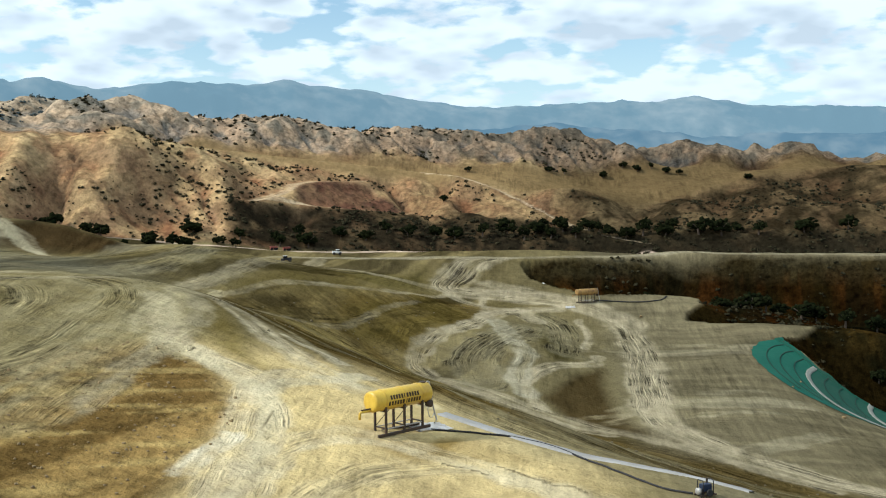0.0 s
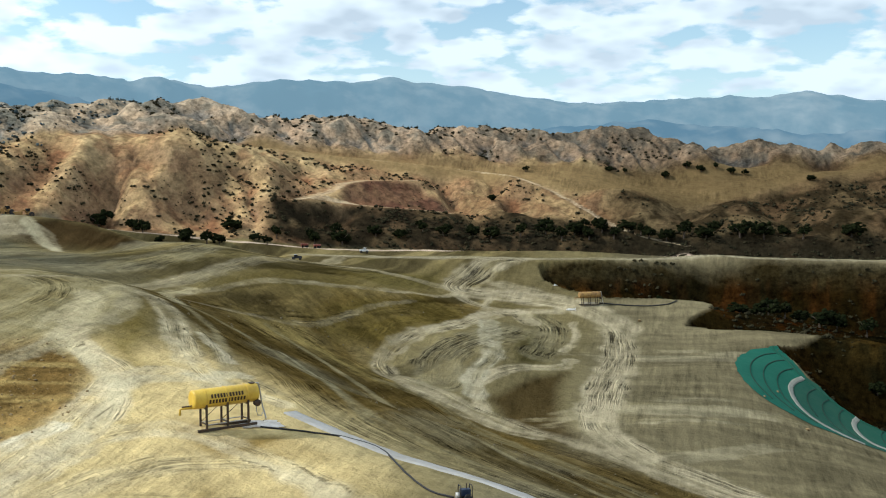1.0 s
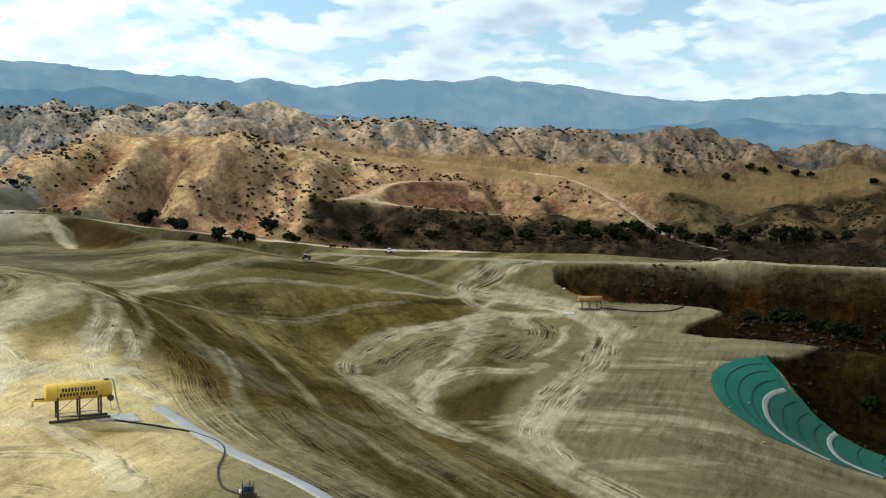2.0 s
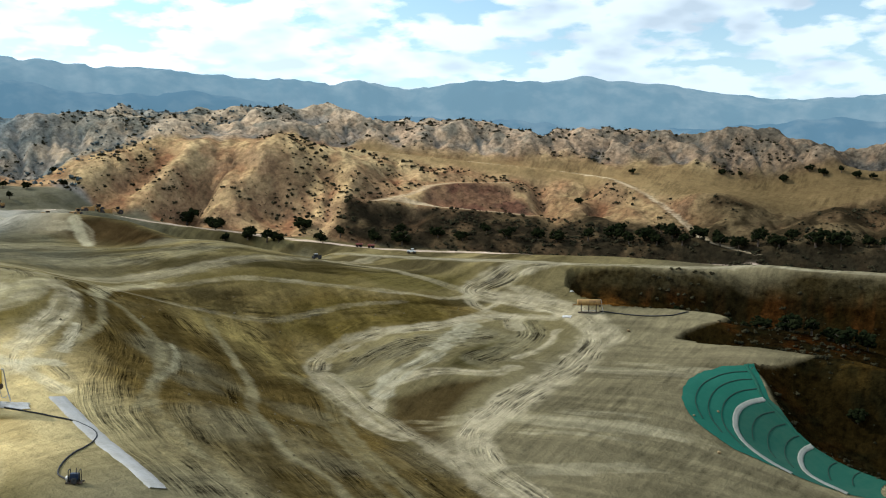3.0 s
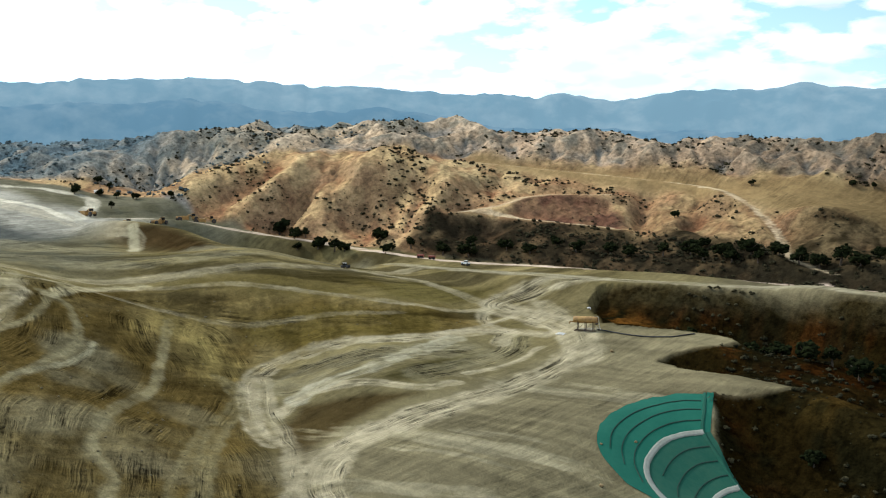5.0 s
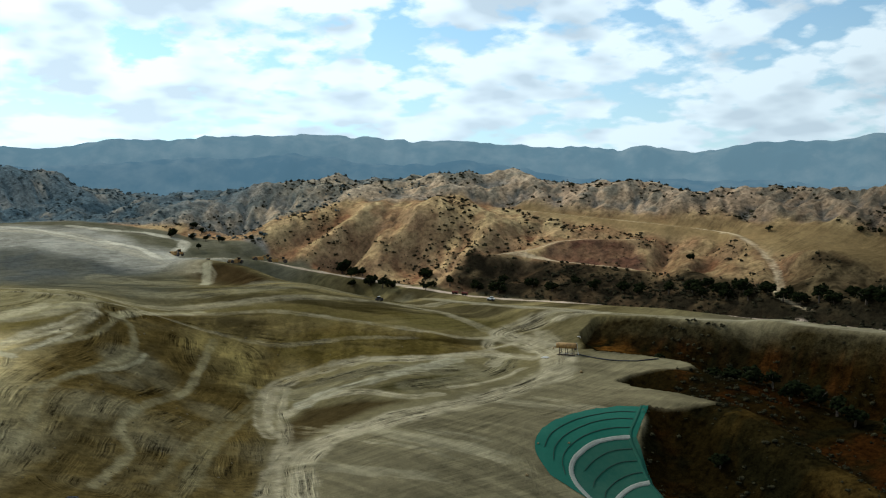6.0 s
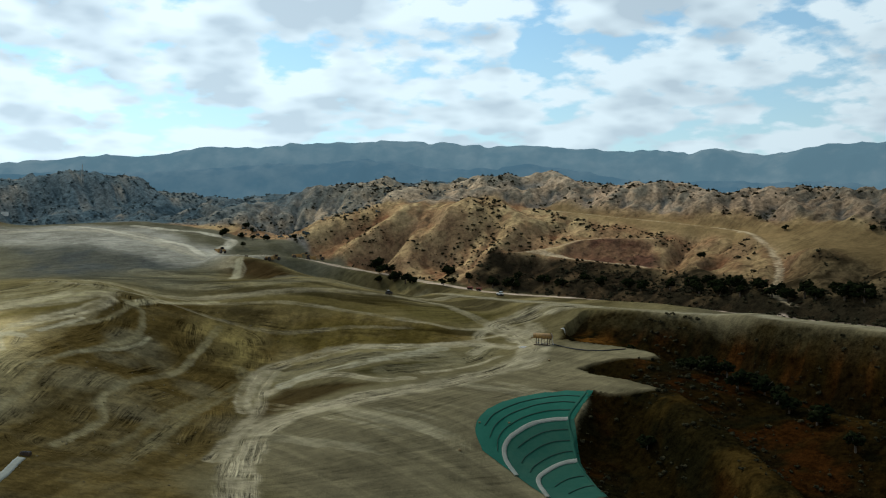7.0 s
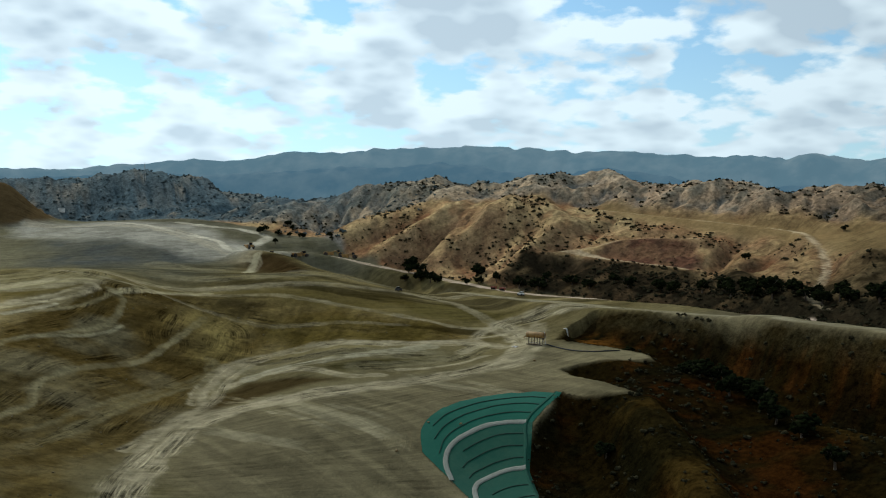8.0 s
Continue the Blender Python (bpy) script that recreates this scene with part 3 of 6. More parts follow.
def earth_material():
    m = material("bare_earth_and_dry_grass", rough=0.95)
    nt = m.node_tree
    nt.nodes["Principled BSDF"].inputs["Specular IOR Level"].default_value = 0.0
    tone = nt.nodes.new("ShaderNodeAttribute")
    tone.attribute_name = "tone"
    rut = nt.nodes.new("ShaderNodeAttribute")
    rut.attribute_name = "rut"
    parts = nt.nodes.new("ShaderNodeSeparateXYZ")
    nt.links.new(rut.outputs["Vector"], parts.inputs[0])
    side, along, mask = parts.outputs
    co = nt.nodes.new("ShaderNodeTexCoord").outputs["Object"]
    # wheel lines that run along the tracks
    line_co = nt.nodes.new("ShaderNodeCombineXYZ")
    sway = noise_node(m, 0.22, 3, 0.5, co)
    nt.links.new(maths(m, "MULTIPLY_ADD", sway.outputs["Fac"], 0.9, side), line_co.inputs[0])
    nt.links.new(maths(m, "MULTIPLY", along, 0.045), line_co.inputs[1])
    wide = noise_node(m, 0.9, 4, 0.6, line_co.outputs[0])
    thin = noise_node(m, 2.9, 3, 0.6, line_co.outputs[0])
    fine = noise_node(m, 6.5, 2, 0.6, line_co.outputs[0])
    lines = maths(m, "ADD", maths(m, "MULTIPLY", ranged(m, wide.outputs["Fac"], 0.36, 0.66, -1, 1), 0.42),
                  maths(m, "MULTIPLY", ranged(m, thin.outputs["Fac"], 0.36, 0.66, -1, 1), 0.5))
    lines = maths(m, "MULTIPLY_ADD", ranged(m, fine.outputs["Fac"], 0.36, 0.66, -1, 1), 0.3, lines)
    patchy = noise_node(m, 0.16, 4, 0.6, co)
    lines = maths(m, "MULTIPLY", maths(m, "MULTIPLY", lines, ranged(m, patchy.outputs["Fac"], 0.42, 0.60, 0.08, 1.2)), mask)
    # short cleat marks across them
    cleat = noise_node(m, 1.5, 3, 0.6, co)
    lines = maths(m, "MULTIPLY", lines, ranged(m, cleat.outputs["Fac"], 0.35, 0.6, 0.55, 1.25))
    # stains, clods and grain
    stain = noise_node(m, 0.09, 5, 0.6, co)
    clod = noise_node(m, 0.55, 5, 0.62, co)
    grain = noise_node(m, 3.2, 4, 0.65, co)
    f = maths(m, "MULTIPLY_ADD", ranged(m, stain.outputs["Fac"], 0.3, 0.7, -1, 1), 0.22, 1.0)
    f = maths(m, "MULTIPLY_ADD", ranged(m, clod.outputs["Fac"], 0.3, 0.7, -1, 1), maths(m, "MULTIPLY_ADD", tone.outputs["Alpha"], 0.2, 0.12), f)
    f = maths(m, "MULTIPLY_ADD", ranged(m, grain.outputs["Fac"], 0.3, 0.7, -1, 1), 0.09, f)
    # scrapes that run down the graded ground
    turned_co = nt.nodes.new("ShaderNodeMapping")
    turned_co.inputs["Rotation"].default_value = (0, 0, radians(-51))
    turned_co.inputs["Scale"].default_value = (1.0, 0.11, 0.3)
    nt.links.new(co, turned_co.inputs["Vector"])
    scrape = noise_node(m, 1.3, 6, 0.68, turned_co.outputs[0])
    where = noise_node(m, 0.12, 3, 0.6, co)
    scrape = maths(m, "MULTIPLY", ranged(m, scrape.outputs["Fac"], 0.32, 0.68, -0.42, 0.42), ranged(m, where.outputs["Fac"], 0.38, 0.62, 0.15, 1.0))
    f = maths(m, "ADD", f, maths(m, "MULTIPLY", scrape, maths(m, "SUBTRACT", 1.0, tone.outputs["Alpha"])))
    # tufts, stones and low brush on wild ground
    wild = tone.outputs["Alpha"]
    tuft = noise_node(m, 1.25, 6, 0.68, co)
    f = maths(m, "ADD", f, maths(m, "MULTIPLY", ranged(m, tuft.outputs["Fac"], 0.36, 0.64, -0.45, 0.45), wild))
    brush = noise_node(m, 0.8, 4, 0.6, co)
    spots = maths(m, "MULTIPLY", ranged(m, brush.outputs["Fac"], 0.55, 0.63, 0, 0.5), wild)
    f = maths(m, "MULTIPLY", f, maths(m, "SUBTRACT", 1.0, spots))
    f = maths(m, "MULTIPLY_ADD", lines, 0.95, f)
    f = maths(m, "MAXIMUM", f, 0.2)
    nt.links.new(scaled_colour(m, tone.outputs["Color"], f), nt.nodes["Principled BSDF"].inputs["Base Color"])
    h = maths(m, "MULTIPLY_ADD", grain.outputs["Fac"], 0.16, maths(m, "MULTIPLY", clod.outputs["Fac"], maths(m, "MULTIPLY_ADD", wild, 0.7, 0.3)))
    h = maths(m, "MULTIPLY_ADD", lines, 0.22, h)
    bumped(m, h, 1.0, 0.8)
    return m


EARTH = earth_material()

# ---------------------------------------------------------------- ground: tracks and tones
# line points, half width, tone, how strongly it covers, strength of the wheel lines
PALE, OLIVE, MUD = (0.325, 0.278, 0.187), (0.118, 0.088, 0.037), (0.055, 0.038, 0.017)
TAN, GREY, STRAW = (0.46, 0.385, 0.25), (0.195, 0.172, 0.112), (0.255, 0.22, 0.13)
TRACKS = []


def track(points, half, tone, cover, lines):
    TRACKS.append((points, half, tone, cover, lines))


# turning loops on the dust round the water tower
track([(-14.5, 46), (-15.2, 54.6), (-16.1, 67), (-16.6, 72.2), (-18, 75.3), (-23.7, 78.2), (-25.4, 81.3), (-28.9, 90.7)], 1.5, (0.52, 0.44, 0.29), 0.75, 0.5)
track([(-17.1, 72.5), (-15.7, 77.3), (-12.6, 78.5), (-6, 78)], 0.9, (0.52, 0.44, 0.29), 0.6, 0.4)
track([(-13, 46), (-13.6, 55.1), (-13.4, 63), (-10.1, 67.6), (-4.3, 66.8), (3, 62)], 1.3, (0.50, 0.43, 0.29), 0.6, 0.5)
track([(-11.5, 50), (-10, 58), (-6.5, 63.5), (-1, 65), (6, 60)], 1.6, (0.47, 0.40, 0.26), 0.45, 0.5)
track([(-12, 52), (-7, 56), (-1, 58)], 1.4, (0.30, 0.24, 0.12), 0.5, 0.8)
# fall lines on the long graded slope
track([(26, 80), (9.5, 89.5), (2.4, 94.5), (-8.9, 105.9), (-15.4, 107.2), (-20.9, 109.2)], 7.0, OLIVE, 0.0, 0.85)
track([(22, 72), (4.9, 79.8), (-0.1, 82.9), (-5.5, 88.8), (-12.2, 96.7), (-20.6, 100.9), (-28.3, 102.6)], 6.0, OLIVE, 0.0, 0.85)
track([(21.6, 99), (11.7, 103.4), (3.7, 106.6), (-2.4, 112.6), (-12, 116.4), (-17.5, 117.7)], 5.0, OLIVE, 0.0, 0.8)
track([(-17, 118), (-13, 126), (-12, 134), (-8, 142), (-5, 149)], 4.5, OLIVE, 0.0, 0.4)
track([(-24, 104), (-24, 112), (-21, 121), (-16, 131), (-11.5, 141)], 1.6, OLIVE, 0.3, 0.7)
# wide haul road past the water tower
# fan of tracks on the upper terrace
track([(-29, 62), (-28.3, 68.1), (-27, 76.3), (-26.5, 85.4), (-28.9, 93.7), (-32.8, 97.6), (-40, 98)], 3.4, STRAW, 0.55, 0.75)
track([(-34, 66), (-31.1, 73.2), (-30.8, 81.4), (-31.6, 89.7), (-36, 93.5), (-46, 95)], 3.0, STRAW, 0.55, 0.8)
track([(-40, 66), (-36, 76), (-36, 84), (-40, 90), (-50, 92)], 3.0, STRAW, 0.5, 0.8)
track([(-25.5, 65), (-25.2, 71.2), (-24.4, 78.7), (-25, 89.3), (-28.9, 99.1)], 1.1, PALE, 0.45, 0.7)
track([(-16, 48), (-14.9, 55.6), (-14.3, 62.9), (-15.6, 70.3), (-19.5, 75.3), (-23.6, 79), (-25.4, 82)], 1.1, TAN, 0.8, 0.5)
# roads across the upper field
track([(-45, 88), (-33.6, 97), (-31, 106.8), (-29.9, 117.2), (-26.4, 127.8), (-20.7, 137.3), (-14.9, 147.6), (-10.3, 155.1), (-8.8, 161.2)], 0.6, PALE, 0.55, 0.3)
track([(-60, 92), (-39.7, 100.7), (-34.6, 113.6), (-30.8, 129.7), (-30, 146), (-28, 163)], 1.3, PALE, 0.5, 0.4)
track([(-58, 104), (-44, 112), (-38, 126), (-38, 142), (-36, 158)], 2.6, GREY, 0.5, 0.6)
track([(-66, 112), (-52, 120), (-46, 134), (-45, 150), (-42, 162)], 3.2, GREY, 0.55, 0.5)
track([(-36, 104), (-26, 112), (-20, 122), (-16, 134), (-12, 146)], 0.5, PALE, 0.5, 0.2)
# loop below the pad
track([(9, 109.4), (5.2, 110.4), (-2, 114), (-8.4, 119), (-10.8, 124.9), (-9.4, 131.8), (-5.9, 139.1), (-3.6, 146.2), (-1.5, 152.2), (1.2, 153.4), (3.2, 150)], 1.4, PALE, 0.85, 1.0)
track([(-7, 119.5), (1, 114.5), (6, 112.5), (13, 109.3), (20.2, 104.4), (28, 99)], 1.2, PALE, 0.6, 1.1)
track([(3.2, 114.3), (1.6, 118), (2, 121.6), (4.5, 125.6), (9, 129.7), (10.6, 135)], 0.9, PALE, 0.75, 0.5)
track([(-3, 120), (-4, 127), (-1, 136), (2, 145)], 3.2, GREY, 0.55, 1.0)
track([(6.5, 133), (6.8, 141), (6.4, 148), (3.6, 152.5)], 2.4, GREY, 0.4, 1.1)
track([(8.9, 138), (10.0, 145), (8.9, 151.5)], 0.6, PALE, 0.8, 0.2)
# main haul road round the pad
track([(66, 94), (48, 96.5), (36, 99.8), (26.5, 103.7), (21, 106.6), (17.2, 110.6), (15.2, 115.5), (15.1, 122), (15.7, 131), (16, 140), (15.2, 149.5), (12.6, 155), (7.6, 158.6), (-1.3, 160.8), (-6.3, 161.2), (-9.2, 162), (-8, 166.4), (-5, 171.8), (-2, 175)], 2.5, PALE, 0.9, 1.15)
track([(16, 152), (11, 157.5), (4, 160.5), (-3, 164)], 2.6, PALE, 0.6, 0.9)
track([(-8.6, 161), (-16, 160), (-24, 157), (-30, 152)], 1.0, PALE, 0.5, 0.3)
# furrows on the pad
track([(19, 108), (20, 122), (22, 136), (23, 150)], 9.0, GREY, 0.0, 0.0)
track([(16, 134), (26, 139), (31, 142)], 7.0, GREY, 0.0, 0.16)
track([(16, 118), (25, 121), (34, 125)], 8.0, GREY, 0.0, 0.18)
track([(16, 148), (26, 151), (36, 155)], 4.5, GREY, 0.0, 0.14)
# roads in the valley and on the hills
track(VALLEY_ROAD[:, :2].tolist()[::3], 1.7, (0.52, 0.40, 0.32), 0.95, 0.1)
track(RIDGE_ROAD[:, :2].tolist()[::3], 2.4, (0.28, 0.245, 0.17), 0.8, 0.45)
track(BENCH_LOW[:, :2].tolist()[::4], 0.9, (0.42, 0.32, 0.21), 0.9, 0.1)
track(BENCH_TOP[:, :2].tolist()[::4], 1.4, (0.42, 0.32, 0.21), 0.9, 0.1)
track(MESA_ROAD[:, :2].tolist()[::4], 0.7, (0.46, 0.36, 0.24), 0.95, 0.1)
track([(-128, 88), (-122, 106), (-104, 118), (-90, 123), (-76, 128), (-68, 132), (-74, 140)], 2.6, (0.36, 0.32, 0.25), 0.85, 0.3)
track([(-62, 128), (-58, 130), (-54, 127)], 1.0, PALE, 0.7, 0.3)
# roads over the western spoil terrace
track([(-128, 108), (-117.2, 113), (-100.9, 119.7), (-88.7, 126.3), (-78.1, 127.8)], 0.8, (0.52, 0.47, 0.38), 0.85, 0.2)
track([(-117.4, 121.8), (-108, 127.6), (-102, 135), (-91, 138.5), (-78.3, 129.6)], 1.2, (0.50, 0.45, 0.36), 0.8, 0.3)
track([(-60.5, 130.5), (-57.5, 129), (-54.5, 127.5)], 0.9, (0.34, 0.30, 0.20), 0.8, 0.3)
# pale ruts winding down the graded slope
track([(-26.4, 100.3), (-22.4, 102), (-15.8, 100), (-13.5, 98.6), (-9.8, 94), (-6.1, 90.3), (-2.5, 85.5), (2.6, 81.7), (8.3, 79.5), (17, 75.2)], 0.62, (0.21, 0.18, 0.105), 0.75, 1.0)
track([(-21, 114.4), (-11.2, 108), (-5.5, 103.6), (-1.5, 98.5), (3.3, 93.8), (10, 89), (15.3, 88.2), (26, 80.5)], 0.7, (0.21, 0.18, 0.105), 0.7, 1.0)
track([(-8, 114), (-2.2, 112.6), (4.5, 105.9), (12.8, 99.2), (19.4, 94.8), (30, 88)], 1.1, (0.17, 0.145, 0.08), 0.55, 1.0)
track([(-14.6, 101.4), (-11.5, 98.7), (-8, 94), (-4.7, 88)], 0.45, (0.27, 0.24, 0.155), 0.8, 0.4)
track([(-8.6, 78), (-10.7, 79.3), (-13.5, 85), (-17.9, 94), (-22.5, 99), (-31.6, 105.9)], 0.6, (0.24, 0.205, 0.12), 0.7, 0.5)
track([(0.1, 81.2), (-7.3, 91.5), (-12, 97)], 0.4, (0.21, 0.18, 0.105), 0.6, 0.5)
track([(24, 88), (17, 93.2), (5.2, 103.1), (1.1, 107.8)], 0.6, (0.17, 0.145, 0.08), 0.5, 0.8)
# rubble road over the brow, past the water tower
track([(-26.5, 97.5), (-22.6, 94), (-18.2, 86.5), (-14.4, 80.5), (-11.5, 77.5)], 1.5, (0.43, 0.37, 0.25), 0.75, 0.5)
track([(-23.5, 95.5), (-18.5, 92.4), (-14.6, 87.4), (-11.7, 82.6), (-7.5, 80.5)], 1.0, (0.20, 0.165, 0.095), 0.7, 0.6)
track([(-18.8, 91.7), (-16, 88.6), (-13, 84.6)], 0.6, (0.42, 0.37, 0.26), 0.8, 0.2)
track([(-25.5, 101), (-29, 106), (-31.6, 110.5), (-31, 116.5)], 1.0, (0.36, 0.31, 0.19), 0.8, 0.3)
# pale loop round the brown bank
track([(-25, 79), (-23.8, 78.3), (-19, 74.3), (-16.3, 71.9), (-15.2, 69.7), (-14.3, 65), (-13.8, 60)], 0.8, (0.50, 0.43, 0.28), 0.85, 0.4)
track([(-16.3, 71.9), (-15.1, 75), (-12.7, 78.4), (-10.7, 82)], 0.8, (0.46, 0.40, 0.27), 0.7, 0.4)
track([(-17.6, 58.4), (-17, 61.6), (-16.4, 64.2)], 0.75, (0.56, 0.50, 0.37), 0.85, 0.1)
# arcs across the terrace
track([(-24.6, 76.5), (-26.5, 83.5), (-28.5, 91.4), (-29.4, 97)], 0.7, (0.36, 0.31, 0.19), 0.7, 0.9)
track([(-27.2, 79.8), (-28.5, 85.4), (-29.6, 92)], 0.6, (0.36, 0.31, 0.19), 0.7, 0.9)
track([(-22.8, 75.6), (-24.9, 83.7), (-27.9, 93.2), (-27.7, 97)], 0.6, (0.34, 0.29, 0.17), 0.6, 0.9)
# spurs of track where the roads fork above the loop
track([(-7.8, 163), (-4.1, 161.8), (-4, 156.6), (-3.7, 151.3), (-4.3, 146.3)], 0.7, PALE, 0.7, 0.5)
track([(-8.5, 158.5), (-5.3, 155.5), (-0.7, 154), (6.6, 155.8)], 1.2, PALE, 0.7, 0.6)
# pale scoured bed across the island
track([(1.5, 118), (0.6, 122.5), (1.6, 128.6), (-0.6, 139.6), (-1.8, 146.3)], 1.5, (0.31, 0.28, 0.20), 0.85, 0.5)
SLOPE_RING = [(-31, 107), (-26, 95), (-16, 88), (-8, 84), (1, 79), (13, 73), (40, 56), (70, 52), (74, 90), (48, 92.5), (36, 94), (27, 99), (20, 104), (12, 107.5), (4, 110), (-8.8, 118), (-12, 125), (-10.6, 132.5), (-7, 140), (-4.6, 146.5), (-4, 155), (-10, 154), (-15, 146.6), (-21, 136), (-26, 126.5), (-29.4, 117)]
ARC_RING = [(5.4, 112.6), (3.2, 117.7), (5.4, 121.3), (10.5, 129.3), (10.3, 123.3), (10.7, 118), (12.7, 112.6), (16.2, 109.2), (22, 103.6), (19.5, 104.2), (12.3, 108.8), (7.9, 110.8)]
HOLLOW_RING = [(4.5, 127.3), (3.4, 132.9), (3.2, 143.4), (4.2, 145.7), (6.9, 139.7), (7.6, 132.3), (6.8, 128.8)]
KNOLL_RING = [(-12.6, 167), (-22.5, 157), (-23, 146), (-16, 148.3), (-11, 156)]
SPOIL_RING = [(-33, 68), (-28.5, 75.4), (-24.6, 78.6), (-18.8, 72.6), (-16.6, 68.4), (-16.8, 63.4), (-17.8, 58.8), (-17.4, 53), (-19, 44), (-30, 44), (-34, 55)]
ISLAND_RING = [(-8, 120), (4, 112.5), (10, 130), (10, 150), (0, 153), (-6, 140), (-10, 128)]
CUT_RING = [(-37, 191.5), (-26, 199.4), (-19, 203.5), (-17, 207), (-26, 210), (-32, 207), (-38, 198.5)]
BRUSH_SHADE_RING = [(-47, 182), (-43.5, 185), (-33.4, 193), (-24, 199.8), (-16, 203), (-8, 208), (4, 208), (8, 205), (14, 201), (4, 196), (-10, 189), (-30, 178), (-44, 174)]
GREY_SLOPE_RING = [(-100, 92), (-104, 107), (-92, 119), (-68, 128), (-48, 124), (-38, 113), (-40, 100), (-68, 90)]
MOUND_RING = [(-66, 129), (-60, 131.6), (-54, 135.4), (-47, 138.6), (-45.5, 135), (-51, 131), (-57, 127.5), (-63, 126)]


PALE_RING = [(-135, 80), (-130, 108), (-112, 124), (-92, 130), (-74, 136), (-66, 134), (-62, 128), (-72, 119), (-95, 107), (-105, 88)]
BAND_RING = [(-19.2, 124.8), (-18.1, 133.7), (-13.5, 145.8), (-10.6, 153.7), (-6.3, 147.1), (-5.8, 138), (-10.5, 131.8), (-13, 128), (-15.4, 123.6)]
UPPER_RING = [(-31, 119), (-28.6, 135), (-27.6, 149.8), (-22, 151), (-17, 146), (-19.7, 136.5), (-25.5, 126)]
BROW_RING = [(-24.6, 112.3), (-17.6, 109.2), (-14.7, 112.4), (-8.5, 112.7), (-10.8, 118), (-16.7, 118.8), (-21, 119.4), (-26.1, 117.6)]
PALE_FOOT_RING = [(-5.8, 79.1), (-4.4, 81.8), (2.9, 80.5), (9.2, 81.7), (17, 76.5), (30, 68), (30, 50), (14, 60), (3, 70), (-4.7, 75.7)]
OLIVE_MOUND_RING = [(-25.3, 85.9), (-28.3, 94.6), (-25, 93), (-20, 84.8), (-18.2, 79.2), (-15.8, 76.3), (-17.3, 76.2), (-22, 80)]
CRESCENT_RING = [(-7.7, 66.6), (-5.2, 69.6), (-2.8, 71.2), (1.3, 69.3), (1.2, 67.5), (-2.4, 66.6), (-5.2, 64.6)]


def soft_inside(x, y, ring, soft, wobble=1.5):
    xx = x + wobble * (fbm(x, y, 7, 3, 71) - 0.5) * 2
    yy = y + wobble * (fbm(x, y, 7, 3, 81) - 0.5) * 2
    d, _, _ = to_line(xx, yy, np.array(ring + ring[:1]), soft + 2)
    d = np.minimum(np.abs(d), soft) / soft
    return np.where(inside(xx, yy, ring), 0.5 + 0.5 * d, 0.5 - 0.5 * d)


def blend(base, tone, f):
    return base * (1 - f[..., None]) + np.array(tone) * f[..., None]


